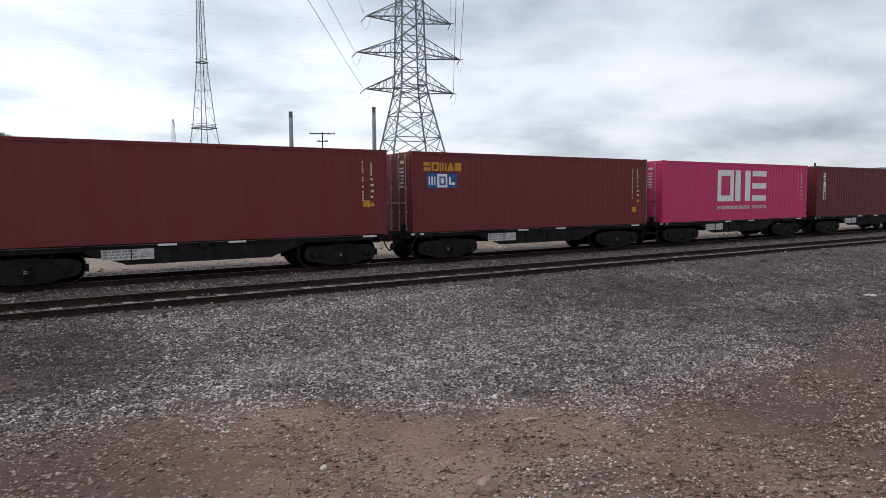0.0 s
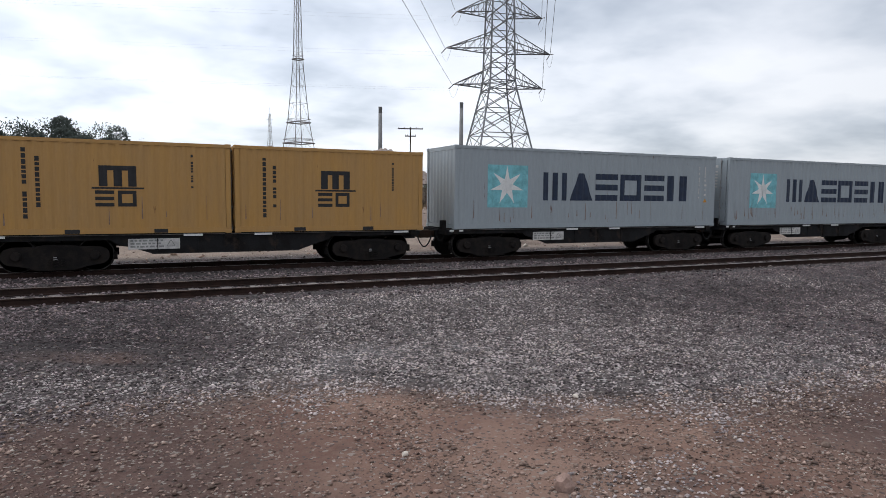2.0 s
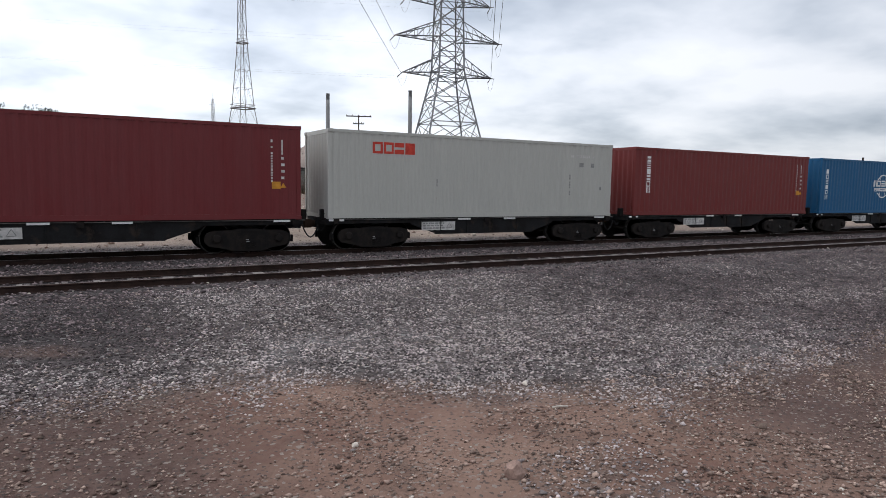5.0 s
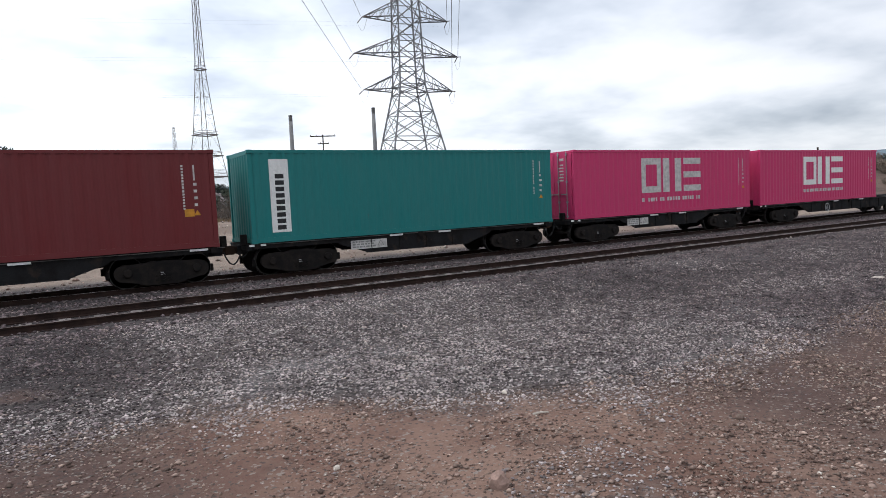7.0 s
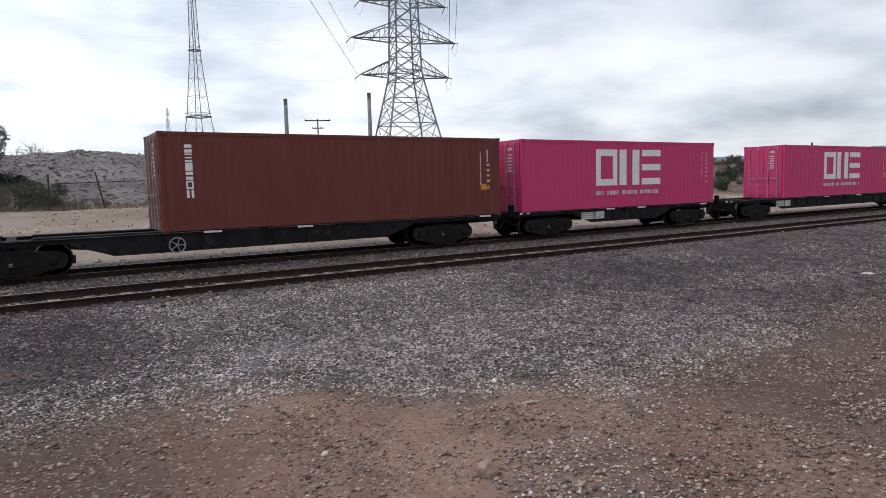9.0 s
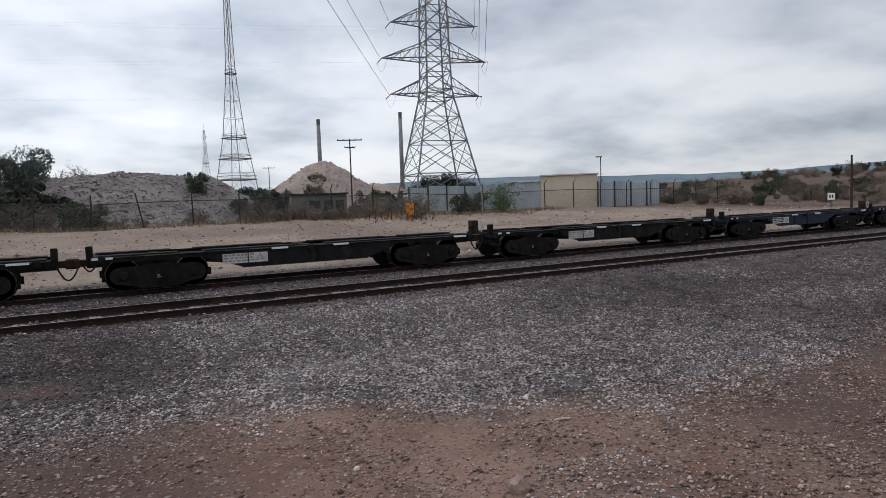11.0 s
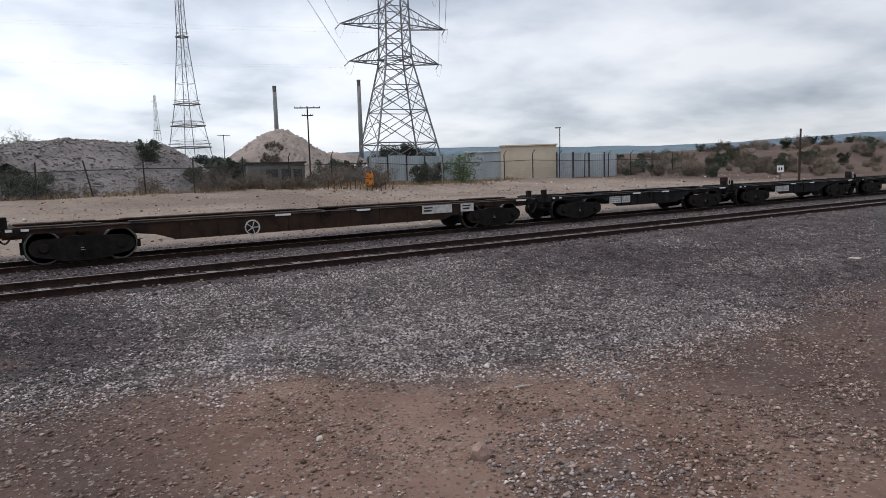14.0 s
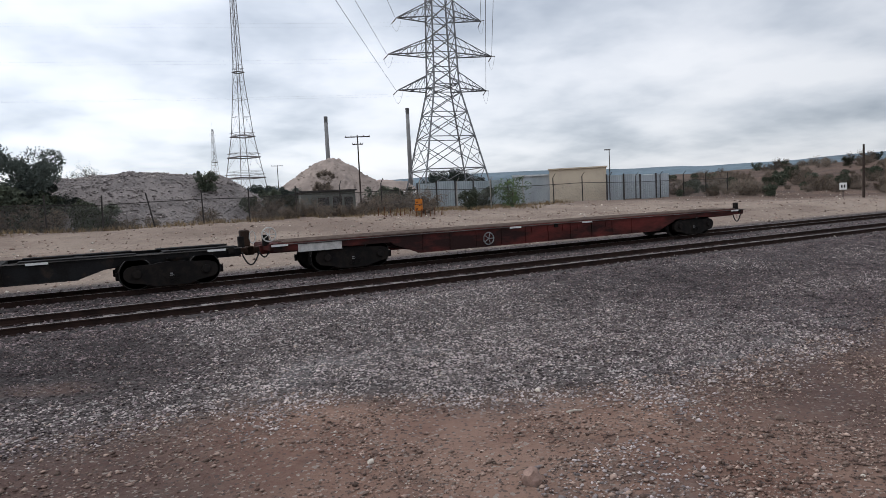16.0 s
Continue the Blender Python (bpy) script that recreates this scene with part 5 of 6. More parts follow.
mast(12.45, 180, 60.0, "tall tapering steel lattice radio mast", (9.0, 14.4, 19.8, 36.4), ((0, 4.7), (9, 3.5), (20, 2.02), (36.5, 0.85), (60, 0.45)), 0.22)
mast(10.1, 420, 50.0, "distant slender lattice radio mast", (12.0, 30.0), ((0, 3.0), (20, 1.8), (35, 0.9), (50, 0.4)), 0.2)

for az, el in ((19.39, 7.53), (26.42, 8.0)):
    r = 520
    cx, cy = polar(az, r)
    top = 2.436 + r * math.tan(radians(el))
    ch = thing("chimney", "tall slender grey concrete chimney with dark rim", "chimney", "chimneys", at=pose(cx, cy, 1.3))
    bm = bmesh.new()
    lathe(bm, [(1.9, 0), (1.42, top - 6)], "z", sides=20)
    part("shaft", bm, M["chimney"], ch, smooth=True)
    bm = bmesh.new()
    lathe(bm, [(1.43, top - 6), (1.40, top - 2.6), (1.50, top - 2.5), (1.50, top - 1.3)], "z", sides=20)
    part("rim", bm, M["chimney_top"], ch)


def pole(az, r, top, arms, label, w=0.28, name="utility_pole"):
    cx, cy = polar(az, r)
    z0 = ground_z(cx, cy)
    p = thing(name, label, "pole", "poles", at=pose(cx, cy, z0, 0, 0, -az))
    bm = bmesh.new()
    strut(bm, (0, 0, -0.2), (0, 0, top - z0), w, w * 0.7, 8)
    part("shaft", bm, M["timber"], p)
    for z, length in arms:
        bm = bmesh.new()
        box(bm, -length / 2, length / 2, -0.16, -0.04, top - z0 - z - 0.16, top - z0 - z)
        a = part("cross_arm", bm, M["timber"], p)
        for k in (-0.95, -0.5, 0.5, 0.95):
            bm = bmesh.new()
            lathe(bm, [(0.03, 0), (0.06, 0.04), (0.03, 0.09), (0.05, 0.12), (0.02, 0.17)], "z", (k * length / 2, -0.1, top - z0 - z), 8)
            part("insulator", bm, M["glass"], a)
    return p


pole(22.0, 104, 13.1, ((0.15, 3.9), (1.3, 1.7)), "tall dark timber power pole with two cross-arms")
pole(15.1, 200, 15.0, ((0.2, 3.4),), "distant timber power pole with one cross-arm")
pole(61.95, 68, 5.45, (), "plain dark timber post at the bank's foot", 0.24, "timber_post")
lp = pole(43.55, 78, 7.2, (), "slim dark lamp post behind the shed", 0.14, "lamp_post")
bm = bmesh.new()
rounded(bm, -0.55, 0.15, -0.15, 0.15, 5.65, 5.80, 0.03)
part("lamp_head", bm, M["steel"], lp)
cx, cy = polar(60.66, 66)
sg = thing("track_sign", "small white square sign on a thin post", "sign", at=pose(cx, cy, ground_z(cx, cy), 0, 0, -50))
bm = bmesh.new()
rounded(bm, -0.28, 0.28, -0.02, 0.02, 0.75, 1.35, 0.01)
b = part("board", bm, M["white"], sg)
bm = bmesh.new()
for k in range(2):
    box(bm, -0.16 + k * 0.2, -0.05 + k * 0.2, -0.026, -0.022, 0.92, 1.18)
part("sign_bars", bm, M["dark_mark"], b)
bm = bmesh.new()
strut(bm, (0, 0.05, -0.1), (0, 0.05, 1.3), 0.06)
part("post", bm, M["post"], sg)

# ---------------------------------------------------------------- fence and sheds
FENCE_Y = 47.5


def chain_mesh():
    m = bpy.data.materials.new("chain_link_wire")
    m.use_nodes = True
    t = m.node_tree
    p = t.nodes["Principled BSDF"]
    p.inputs["Base Color"].default_value = (0.16, 0.155, 0.15, 1)
    out = t.nodes["Material Output"]
    tr = t.nodes.new("ShaderNodeBsdfTransparent")
    mx = t.nodes.new("ShaderNodeMixShader")
    co = t.nodes.new("ShaderNodeTexCoord")
    mp = t.nodes.new("ShaderNodeMapping")
    mp.inputs["Rotation"].default_value = (0, radians(45), 0)
    t.links.new(co.outputs["Object"], mp.inputs[0])
    sp = t.nodes.new("ShaderNodeSeparateXYZ")
    t.links.new(mp.outputs[0], sp.inputs[0])
    lines = []
    for a in (0, 2):
        f = t.nodes.new("ShaderNodeMath")
        f.operation = "PINGPONG"
        f.inputs[1].default_value = 0.03
        t.links.new(sp.outputs[a], f.inputs[0])
        l = t.nodes.new("ShaderNodeMath")
        l.operation, l.inputs[1].default_value = "LESS_THAN", 0.0026
        t.links.new(f.outputs[0], l.inputs[0])
        lines.append(l.outputs[0])
    mxm = t.nodes.new("ShaderNodeMath")
    mxm.operation = "MAXIMUM"
    t.links.new(lines[0], mxm.inputs[0])
    t.links.new(lines[1], mxm.inputs[1])
    t.links.new(mxm.outputs[0], mx.inputs[0])
    t.links.new(tr.outputs[0], mx.inputs[1])
    t.links.new(p.outputs[0], mx.inputs[2])
    t.links.new(mx.outputs[0], out.inputs[0])
    return m


fence = thing("wire_fence", "rusty chain-link fence with leaning steel posts", "fence")
post_x = [10.57 - 3.11 * k for k in range(9, 0, -1)] + [10.6 + 3.45 * k for k in range(16)]
frng = random.Random(8)
rails = bmesh.new()
prev = None
for k, x in enumerate(post_x):
    z = ground_z(x, FENCE_Y)
    lean = -0.45 if k == 7 else frng.uniform(-0.06, 0.06)
    bm = bmesh.new()
    strut(bm, (x, FENCE_Y, z - 0.1), (x + lean, FENCE_Y, z + 2.35), 0.10, sides=6)
    if 14.5 < x < 62:
        strut(bm, (x + lean, FENCE_Y, z + 2.35), (x + lean + 0.02, FENCE_Y - 0.35, z + 2.7), 0.06, sides=5)
    part("post", bm, M["pale_post" if 24 < x < 37 else "post"], fence)
    prev = (prev or []) + [(x, FENCE_Y, z + 1.72)]
path_tube(rails, prev, 0.055, 5)
part("top_rail", rails, M["post"], fence)
bm = bmesh.new()
row = [(bm.verts.new((x, FENCE_Y + 0.03, ground_z(x, FENCE_Y))), bm.verts.new((x, FENCE_Y + 0.03, ground_z(x, FENCE_Y) + 1.72))) for x in post_x]
for a, b in zip(row, row[1:]):
    bm.faces.new((a[0], b[0], b[1], a[1]))
part("wire_netting", bm, chain_mesh(), fence)


def sheet_fence(x0, x1, y, h, mat, label):
    f = thing("sheet_fence", label, "fence", "sheet fences")
    x = x0
    while x < x1 - 0.1:
        w = min(2.3, x1 - x)
        z = ground_z(x + w / 2, y)
        bm = bmesh.new()
        corrugated(bm, x, x + w - 0.06, z + 0.05, z + h, y, -1)
        part("panel", bm, M[mat], f)
        bm = bmesh.new()
        box(bm, x - 0.05, x + 0.05, y - 0.1, y + 0.04, z - 0.1, z + h + 0.08)
        part("post", bm, M["post"], f)
        x += w


sheet_fence(46.3, 55.2, 49.2, 2.55, "zinc", "dull grey zinc sheet fence beside the shed")
sheet_fence(31.0, 43.2, 61.0, 2.75, "pale_zinc", "pale bluish corrugated sheet fence behind scrub")


def shed(az, r, w, d, h, wall, roofm, label, pitch=0.0, turn=-40):
    """A small shed: its near left corner at a bearing and distance."""
    px, py = polar(az, r)
    s = thing("shed", label, "shed", "sheds", at=pose(px, py, ground_z(px, py) - 0.1, 0, 0, turn))
    t = 0.12
    for name, a in (("front_wall", (0, w, 0, t)), ("back_wall", (0, w, d - t, d)), ("side_wall", (0, t, t, d - t)), ("side_wall", (w - t, w, t, d - t))):
        bm = bmesh.new()
        box(bm, *a, 0, h)
        wv = part(name, bm, M[wall], s)
        if name == "front_wall":
            n = int(w / 0.9)
            for k in range(n + 1):
                bm = bmesh.new()
                u = k * w / max(1, n)
                box(bm, u - 0.025, u + 0.025, -0.03, 0, 0, h)
                part("cladding_rib", bm, M[wall], wv)
    bm = bmesh.new()
    prism(bm, [(-0.15, h + 0.003), (w + 0.15, h + 0.003), (w + 0.15, h + 0.12), (-0.15, h + 0.12 + pitch)], -0.2, d + 0.2)
    part("roof", bm, M[roofm], s)
    return s


shed(38.5, 69, 5.7, 5.0, 3.55, "beige", "beige", "beige metal-clad shed with a flat roof")
shed(35.4, 71, 3.9, 4.0, 3.05, "zinc", "roof", "low grey shed with a pale roof", 0.1)
hut = shed(16.9, 51.6, 4.2, 2.2, 1.95, "olive", "post", "low grey-green sheet hut with dark openings among scrub", 0.0, -12)
# Dark panels laid on the front wall stand in for its shaded openings.
for u0, u1, z0, z1 in ((1.35, 2.10, 0.15, 1.45), (2.50, 3.10, 0.10, 1.50), (3.40, 3.95, 0.15, 1.45)):
    bm = bmesh.new()
    box(bm, u0, u1, -0.035, -0.004, z0, z1)
    o = part("shutter", bm, M["post"], hut, "dark panel standing in for a shaded opening")
    bm = bmesh.new()
    for a in ((u0 - 0.05, u1 + 0.05, z1, z1 + 0.05), (u0 - 0.05, u0, z0, z1), (u1, u1 + 0.05, z0, z1)):
        box(bm, a[0], a[1], -0.05, -0.002, a[2], a[3])
    part("shutter_frame", bm, M["timber"], o)

# a white tank behind the grey fence and a parked white lorry body under the tower
for (az, r, L, label) in ((46.6, 88, 3.0, "white cylindrical tank on low legs"), (27.4, 125, 8.5, "white tank trailer parked behind the tower")):
    cx, cy = polar(az, r)
    tk = thing("tank", label, "tank", at=pose(cx, cy, ground_z(cx, cy), 0, 0, -az))
    bm = bmesh.new()
    lathe(bm, [(0.3, -L / 2), (1.0, -L / 2 + 0.25), (1.0, L / 2 - 0.25), (0.3, L / 2)], "x", (0, 0, 1.9), 16)
    part("shell", bm, M["white"], tk, smooth=True)
    for u in (-0.35, 0.35):
        bm = bmesh.new()
        box(bm, u * L - 0.15, u * L + 0.15, -0.8, 0.8, -0.1, 1.3)
        part("leg", bm, M["post"], tk)

# orange marker board with rusty pickets
ox, oy = polar(27.0, 49.4)
oz = ground_z(ox, oy)
om = thing("marker_board", "bright orange plastic marker board on a rusty stand", "marker", at=pose(ox, oy, oz, 0, 0, -27))
bm = bmesh.new()
rounded(bm, -0.30, 0.30, -0.04, 0.04, 0.35, 0.80, 0.03)
rounded(bm, -0.26, 0.30, -0.04, 0.04, 0.84, 1.25, 0.03)
part("board", bm, M["orange"], om)
bm = bmesh.new()
for k in range(4):
    box(bm, -0.18 + (k % 2) * 0.2, -0.06 + (k % 2) * 0.2, -0.047, -0.042, 0.45 + 0.25 * k, 0.55 + 0.25 * k)
part("board_marks", bm, M["rust_post"], om)
for s in (-0.22, 0.22):
    bm = bmesh.new()
    strut(bm, (s, 0.08, -0.1), (s, 0.08, 1.1), 0.07)
    part("leg", bm, M["rust_post"], om)
picket = bmesh.new()
strut(picket, (0, 0, -0.1), (0.03, 0, 0.62), 0.09, 0.05)
picket = mesh_of("picket", picket, M["rust_post"])
pk = thing("picket_row", "row of short rusty pickets on the bank", "fence")
for k in range(13):
    x = ox - 3.6 + k * 0.42 + frng.uniform(-0.1, 0.1)
    y = oy - 0.8 + frng.uniform(-0.2, 0.2)
    part("picket", picket, None, pk, at=pose(x, y, ground_z(x, y), frng.uniform(-6, 6), frng.uniform(-8, 8), 0))


# ---------------------------------------------------------------- heaps and hills
def heap_height(x, y, cx, cy, sx, sy, h, seed, flat, rough):
    u, v = (x - cx) / sx, (y - cy) / sy
    d = math.hypot(u, v) * (1 + 0.16 * noise.noise((u * 2.2, v * 2.2, seed)))
    k = max(0.0, 1 - d)
    t = flat + (1 - flat) * 0.18
    k = (min(k, flat + (k - flat) * 0.18) if k > flat else k) / t
    z = ground_z(x, y) - 0.3 + h * k
    if k > 0:
        z += rough * (noise.noise((x * 0.35, y * 0.35, seed)) + 0.6 * noise.noise((x * 1.1, y * 1.1, seed)) + 0.3 * noise.noise((x * 2.6, y * 2.6, seed)))
    return z


def heap(cx, cy, sx, sy, h, mat, label, seed, flat=0.7, rough=0.35, n=110, loose=0, loose_mat="heap", loose_size=-2.2):
    form = (cx, cy, sx, sy, h, seed, flat, rough)
    bm = bmesh.new()
    grid = {}
    for i in range(n + 1):
        for j in range(n + 1):
            x, y = cx + (2.2 * i / n - 1.1) * sx, cy + (2.2 * j / n - 1.1) * sy
            grid[i, j] = bm.verts.new((x, y, heap_height(x, y, *form)))
    for i in range(n):
        for j in range(n):
            bm.faces.new((grid[i, j], grid[i + 1, j], grid[i + 1, j + 1], grid[i, j + 1]))
    tagged(part("stone_mound", bm, M[mat], smooth=True), label, "heap", "spoil heaps")
    if loose:
        def flank(rng, n):
            a, q = rng.uniform(0, 6.283, n), np.sqrt(rng.uniform(0, 1.05, n))
            return cx + sx * q * np.cos(a), cy + sy * q * np.sin(a)
        scatter("rubble", loose, flank, lambda r, n: np.clip(r.lognormal(loose_size, 0.45, n), 0.03, 0.6), M[loose_mat], "loose broken stone lying over a spoil heap", seed, height=lambda x, y: heap_height(x, y, *form))
    return form


STONE_HEAP = heap(4.8, 70, 14.5, 20, 5.2, "heap", "wide heap of crushed grey-pink stone behind the fence", 3, flat=0.42, rough=0.38, loose=26000, loose_mat="rubble", loose_size=-2.75)
hx, hy = polar(19.4, 150)
heap(hx, hy, 19, 20, 11.4, "pale_heap", "pale pink conical sand heap", 11, flat=0.90, rough=0.9, loose=1500, loose_mat="pale_heap", loose_size=-2.0)
hx, hy = polar(23.8, 158)
heap(hx, hy, 16, 16, 6.6, "pale_heap", "low pale sand heap beside a taller one", 14, flat=0.6, rough=0.4)

hv, hf = [], []
az_n = 150
for i in range(az_n + 1):
    az = -60 + 180 * i / az_n
    el = 1.85 + 0.45 * noise.noise((az * 0.045, 0, 4)) + 0.16 * noise.noise((az * 0.22, 1, 4)) + 0.05 * noise.noise((az * 0.9, 2, 4)) + 0.25 * smoothstep((az - 55) / 20)
    for j, (r, k) in enumerate(((2300, 0.0), (2450, 0.45), (2600, 0.8), (2750, 1.0), (3000, 0.6))):
        x, y = polar(az, r)
        hv.append((x, y, -5 + (5 + 2.4 + 2750 * math.tan(radians(el))) * k + 8 * noise.noise((az * 0.5, j, 1)) * (0 < k < 1)))
for i in range(az_n):
    for j in range(4):
        hf.append((i * 5 + j, (i + 1) * 5 + j, (i + 1) * 5 + j + 1, i * 5 + j + 1))
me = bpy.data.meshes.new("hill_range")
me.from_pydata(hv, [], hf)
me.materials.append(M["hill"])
tagged(new("backdrop_hills", me), "long range of low hills tinted with blue distance haze", "hills", kind="structure")


# ---------------------------------------------------------------- plants
def leaf_cloud(bm, rng, blobs, n, size):
    for _ in range(n):
        (bx, by, bz), r = rng.choice(blobs)
        d = Vector((rng.gauss(0, 1), rng.gauss(0, 1), rng.gauss(0, 1))).normalized() * r * rng.uniform(0.35, 1.05) ** 0.6
        c = Vector((bx, by, bz)) + d
        u = Vector((rng.gauss(0, 1), rng.gauss(0, 1), rng.gauss(0, 1))).normalized()
        v = u.orthogonal().normalized()
        s = size * rng.uniform(0.6, 1.4)
        bm.faces.new([bm.verts.new(c + p) for p in (u * s, v * s * 0.45, -u * s, -v * s * 0.45)])


def bush(name, w, h, leaf, label, seed, n=520, size=0.10, upright=False):
    rng = random.Random(seed)
    b = thing(name, label, "bush" if h < 4 else "tree", "scrub and trees")
    bm = bmesh.new()
    blobs = []
    stems = 7 if h < 4 else 9
    trunk = 0.0 if h < 3.2 else h * 0.25
    if trunk:
        strut(bm, (0, 0, -0.1), (0.05, 0, trunk), 0.09 * h ** 0.5 + 0.1, 0.12, 8)
    for k in range(stems):
        a = 2 * math.pi * k / stems + rng.uniform(-0.4, 0.4)
        reach = w / 2 * rng.uniform(0.25, 0.85)
        z = h * (rng.uniform(0.45, 0.95) if h > 3.2 else rng.uniform(0.25, 0.85)) if not upright else h * rng.uniform(0.3, 0.95)
        tip = Vector((reach * math.cos(a), reach * math.sin(a), z))
        mid = Vector((tip.x * 0.45, tip.y * 0.45, trunk + (z - trunk) * 0.5))
        strut(bm, (0, 0, trunk - 0.05), mid, 0.06 + 0.012 * h, 0.04, 5)
        strut(bm, mid, tip, 0.04, 0.015, 5)
        blobs.append((tip, (0.24 if h > 3.2 else 0.29) * w * rng.uniform(0.7, 1.1)))
        blobs.append((mid, 0.22 * w * rng.uniform(0.6, 1.1)))
        for _ in range(2):
            t2 = tip + Vector((rng.uniform(-1, 1), rng.uniform(-1, 1), rng.uniform(-0.2, 0.9))) * 0.2 * w
            strut(bm, mid, t2, 0.03, 0.01, 4)
            blobs.append((t2, 0.13 * w * rng.uniform(0.5, 1.2)))
    part("branch_work", bm, M["bark"], b)
    bm = bmesh.new()
    leaf_cloud(bm, rng, [((p[0], p[1], max(p[2], 0.1 * h)), r) for p, r in blobs], n, size)
    for v in bm.verts:
        v.co.z = max(v.co.z, 0.02)
    leaf_cloud(bm, rng, [((q.x * 0.8, q.y * 0.8, 0.2 * h), 0.2 * w) for q, _ in blobs[::4]], n // 4 if h < 3.2 else 0, size)
    part("foliage", bm, M[leaf], b)
    return b


def place(b, az, r, spin=0.0, scale=1.0, lift=0.0, z=None, first=False):
    x, y = polar(az, r)
    m = pose(x, y, (ground_z(x, y) if z is None else z) + lift, 0, 0, spin)
    if first:
        b.matrix_basis = m @ Matrix.Diagonal((scale, scale, scale, 1))
        return b
    c = copy_thing(b, m)
    c.scale = (scale, scale, scale)
    return c


def heap_z(x, y):
    return heap_height(x, y, *STONE_HEAP)


grey = bush("saltbush", 2.0, 1.9, "leaf", "rounded grey-green saltbush with small leaves", 1, 2600, 0.085)
x, y = polar(9.3, 59.8)
place(grey, 9.3, 59.8, 0, 0.95, 0, max(heap_z(x, y), ground_z(x, y)) - 0.1, True)
for az, r, s in ((12.7, 58, 0.8), (14.3, 60, 0.9), (8.2, 75, 0.5)):
    x, y = polar(az, r)
    place(grey, az, r, az * 50, s, 0, max(heap_z(x, y), ground_z(x, y)) - 0.15)
for az, r, s in ((16.5, 66, 1.1), (24.5, 60, 1.2), (25.6, 58, 1.1), (23.6, 62, 1.2), (31.5, 56, 0.9), (32.6, 58, 1.0), (16.6, 98, 1.5), (44.2, 96, 1.2), (45.0, 99, 1.1), (50.2, 95, 1.0), (36.5, 120, 1.6)):
    place(grey, az, r, az * 77, s)
dry = bush("dry_shrub", 2.1, 1.3, "leaf_dry", "dry brown leafless-looking shrub by the fence", 2, 2000, 0.055)
place(dry, 17.6, 51, 0, 1.0, 0, None, True)
rr = random.Random(21)
for k in range(26):
    az, r, q = 14 + k * 0.55 + rr.uniform(-0.3, 0.3), rr.uniform(48.6, 60), rr.uniform(0.7, 1.35)
    if 15.6 < az < 22.2:
        r, q = min(r, 50.2), q * 0.48
    place(dry, az, r, rr.uniform(0, 360), q)
for az, r, s in ((-2.2, 49, 1.1), (2.4, 49, 0.45), (3.4, 49.2, 0.5), (5.0, 49.5, 0.5), (9.2, 49.5, 0.75), (13.2, 50, 0.7), (-4.5, 50, 1.3)):
    place(dry, az, r, az * 91, s)
green = bush("green_bush", 3.2, 2.4, "leaf_green", "dense fresh green bush against the fence", 3, 1500, 0.10)
place(green, 35.2, 57, 0, 1.0, 0, None, True)
pine = bush("brown_tree", 2.4, 3.6, "leaf_dry", "small rust-brown conical tree among scrub", 4, 3200, 0.10, True)
place(pine, 19.1, 96, 0, 1.45, 0.3, None, True)
dark = bush("dark_tree", 5.2, 5.6, "leaf_dark", "dense dark green tree behind the fence", 5, 24000, 0.085)
place(dark, -4.6, 52, 0, 1.05, -0.6, None, True)
for az, r, s in ((-6.5, 50, 1.5), (-5.2, 51, 1.7), (-3.6, 50.5, 1.5), (-2.4, 51.5, 1.2)):
    place(grey, az, r, az * 70, s)
for az, r, q in ((11.3, 94, 0.7), (12.9, 92, 0.75), (13.9, 96, 0.8), (15.0, 93, 0.75), (16.0, 97, 0.7), (28.3, 120, 1.0), (29.6, 122, 1.15), (30.8, 121, 1.15), (32.0, 120, 1.0), (36.6, 130, 0.7)):
    place(dark, az, r, az * 41, q, -0.5)
place(dark, -7.2, 54, 120, 1.15, -0.8)
place(dark, -2.4, 56, 240, 0.8, -0.8)


def twiggy(name, w, h, label, seed):
    """An open tree: forked limbs down to fine twigs, with few leaves in small tufts."""
    rng = random.Random(seed)
    b = thing(name, label, "tree", "scrub and trees")
    trunk, twigs, leaves = bmesh.new(), bmesh.new(), bmesh.new()

    def grow(p, d, length, thick, level):
        bend = (d + Vector((rng.gauss(0, 0.22), rng.gauss(0, 0.22), rng.gauss(0.02, 0.15)))).normalized()
        mid = p + d * length * 0.5
        q = mid + bend * length * 0.5
        bm = trunk if level < 2 else twigs
        strut(bm, p, mid, thick, thick * 0.8, 6 if level < 2 else 4)
        strut(bm, mid, q, thick * 0.8, thick * 0.6, 6 if level < 2 else 4)
        if level >= 3:
            leaf_cloud(leaves, rng, [(q, 0.2)], 3, 0.06)
        if level < 5:
            for _ in range(3 if level < 4 else 2):
                spread = Vector((rng.gauss(0, 0.55), rng.gauss(0, 0.55), rng.gauss(0.05, 0.3)))
                grow(q if rng.random() < 0.7 else mid, (bend + spread).normalized(), length * rng.uniform(0.58, 0.8), thick * 0.58, level + 1)

    for k in range(3):
        a = k * 2.1 + rng.uniform(-0.4, 0.4)
        grow(Vector((0.12 * math.cos(a), 0.12 * math.sin(a), -0.1)), Vector((0.45 * w / h * math.cos(a), 0.45 * w / h * math.sin(a), 1)).normalized(), h * 0.34, 0.035 * h, 0)
    part("trunk", trunk, M["bark"], b)
    part("twig_work", twigs, M["twig"], b)
    part("foliage", leaves, M["leaf"], b)
    return b


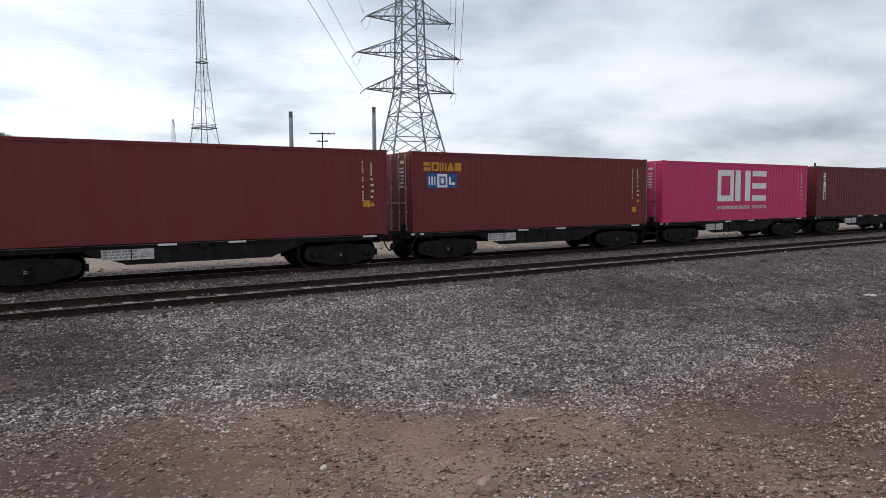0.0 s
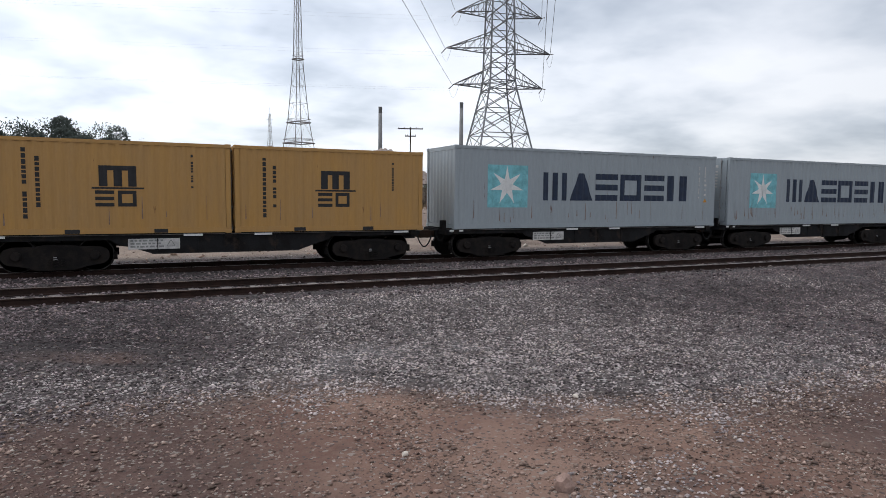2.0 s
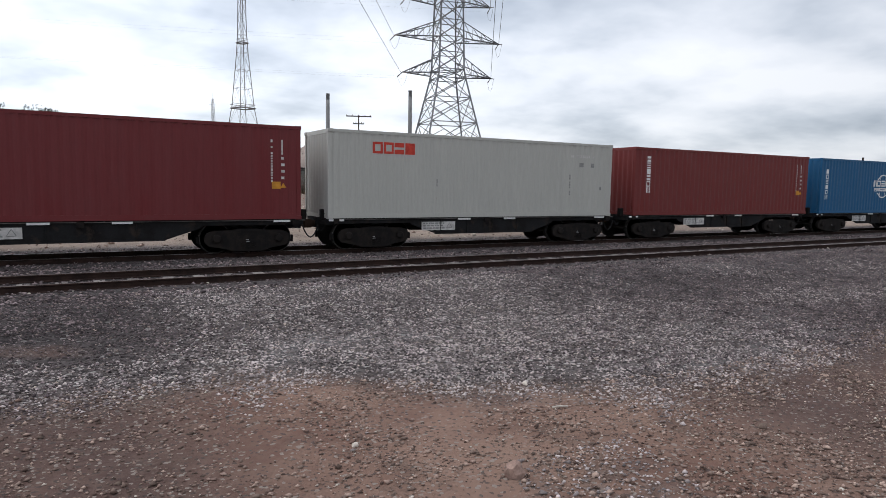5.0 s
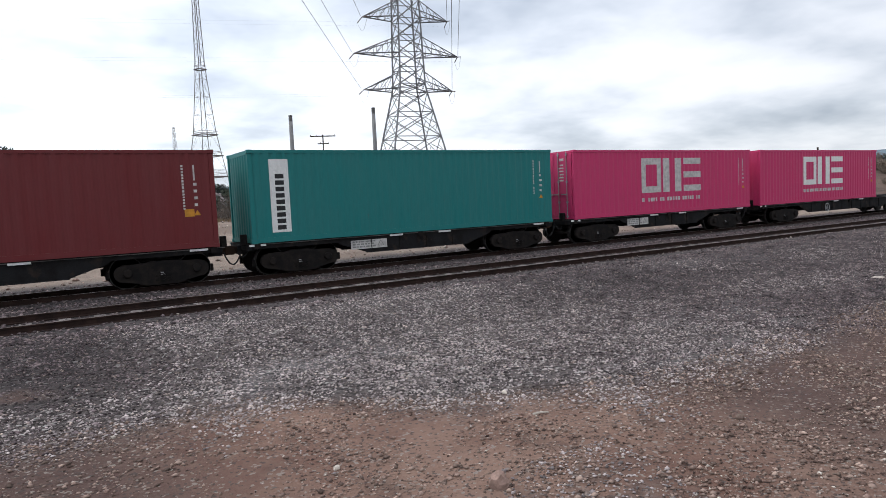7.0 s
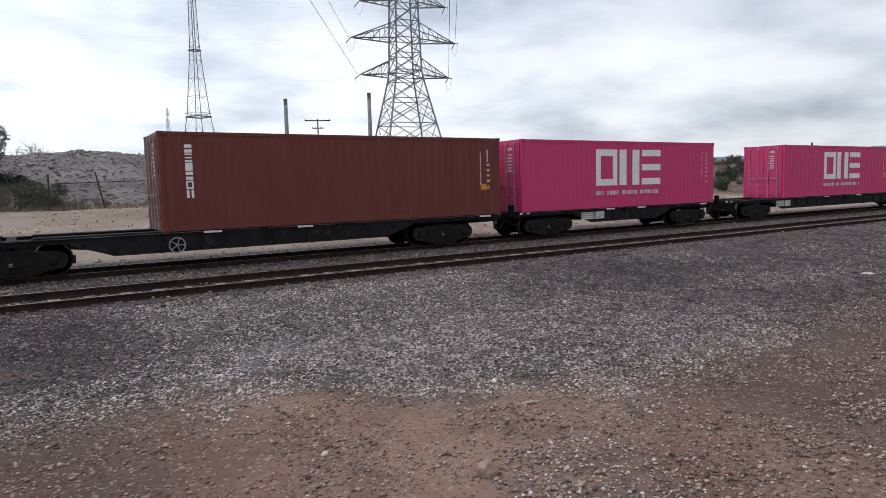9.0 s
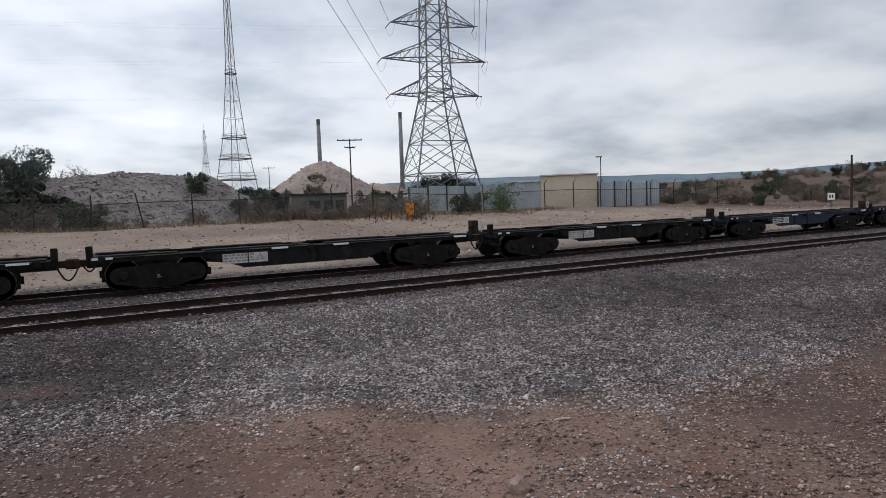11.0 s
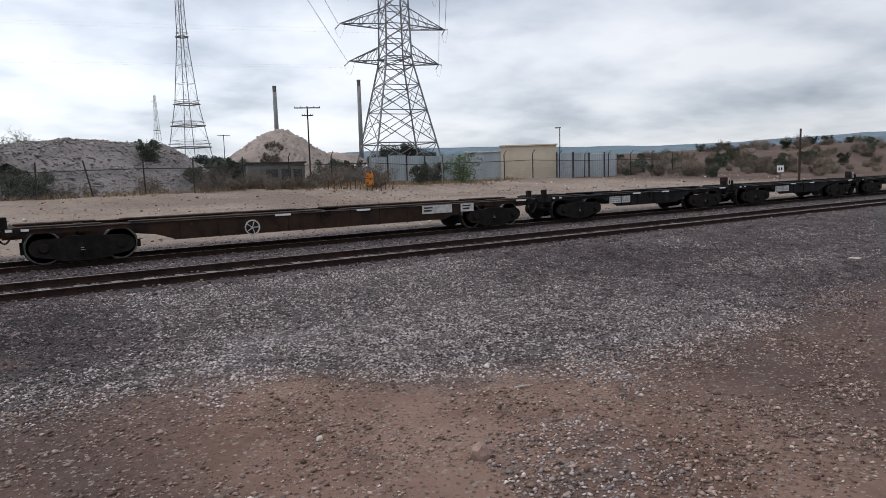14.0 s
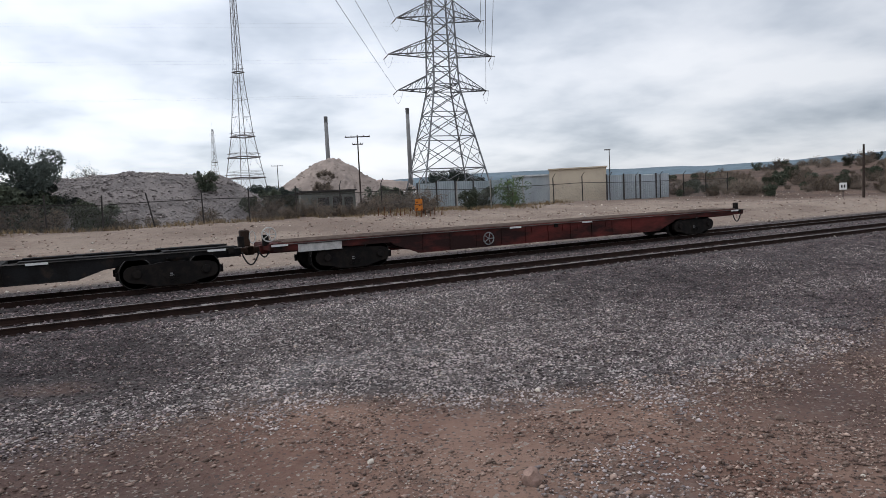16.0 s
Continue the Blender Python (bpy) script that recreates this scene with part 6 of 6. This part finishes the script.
thin = twiggy("sparse_tree", 5.0, 5.2, "sparse grey-green tree with open bare twigs", 6)
place(thin, 1.6, 90, 0, 1.40, -0.2, None, True)
for az, r, q in ((0.2, 88, 1.45), (-1.2, 86, 1.45), (-2.5, 84, 1.5), (2.7, 92, 1.2)):
    place(thin, az, r, az * 60 + 40, q, -0.2)
place(grey, 1.6, 49.8, 20, 0.95)
place(grey, 0.2, 49.4, 140, 1.05)
# scrub on the long bank
for k in range(330):
    az = rr.uniform(46.5, 74)
    r = rr.uniform(70, 150) if az < 56 else rr.uniform(80, 165)
    x, y = polar(az, r)
    if y < 36:
        continue
    place(rr.choice((dry, dry, dry, dry, dry, dry, dry, grey)), az, r, rr.uniform(0, 360), rr.uniform(0.35, 0.9) if k % 6 else rr.uniform(0.9, 1.3))
for az, r, s in ((56.3, 168, 0.9), (65.0, 185, 1.0), (69.5, 180, 1.1)):
    place(thin, az, r, az * 33, s * 0.45)


def tufts(name, n, area, seed, label):
    rng = random.Random(seed)
    bm = bmesh.new()
    for _ in range(n):
        x, y = area(rng)
        z = ground_z(x, y)
        for _ in range(7):
            a = rng.uniform(0, 6.283)
            h = rng.uniform(0.15, 0.42)
            d = Vector((math.cos(a), math.sin(a), 0))
            q = Vector((-d.y, d.x, 0)) * 0.018
            p = Vector((x, y, z - 0.02)) + d * rng.uniform(0, 0.12)
            bm.faces.new([bm.verts.new(v) for v in (p - q, p + q, p + d * h * 0.5 + Vector((0, 0, h)))])
    tagged(part(name, bm, M["straw"]), label, "grass", kind="stuff")


tufts("dry_grass", 900, lambda r: (r.uniform(-8, 40), r.gauss(47.8, 1.0)), 5, "dry straw-coloured grass along the fence")
tufts("bank_grass", 700, lambda r: (r.uniform(17, 34), r.uniform(43, 56)), 6, "dry straw-coloured grass round the tower's foot")


# ---------------------------------------------------------------- movement
def run(t):
    """Metres that the train has gone by t: about 98 km/h, slowing a little."""
    return 27.5 * t - 0.025 * t * t


def motions():
    times = [0.0, 2.0, 4.0, 6.0, 8.0, 10.0, 12.0, 14.0, 16.0]
    for ob in [o for o in scene.objects if "run" in o]:
        x0, y, z = ob["run"], ob.location.y, ob.location.z
        del ob["run"]
        walk(ob, [(t, pose(x0 - run(t), y, z)) for t in times])
        for wheel in [o for o in ob.children_recursive if o.name.startswith("wheelset")]:
            near = [k for k in range(0, 481) if -14 < x0 + 7 - run(k / FPS) < 62]
            if not near:
                continue
            keys = sorted({0, 480, *near})
            px, py, pz = wheel.location
            turn, rows, last = 0.0, [], None
            for k in keys:
                if last is not None and k == last + 1:
                    turn -= 84.0
                rows.append((k / FPS, pose(px, py, pz) @ Matrix.Rotation(radians(turn), 4, "Y")))
                last = k
            walk(wheel, rows)


motions()
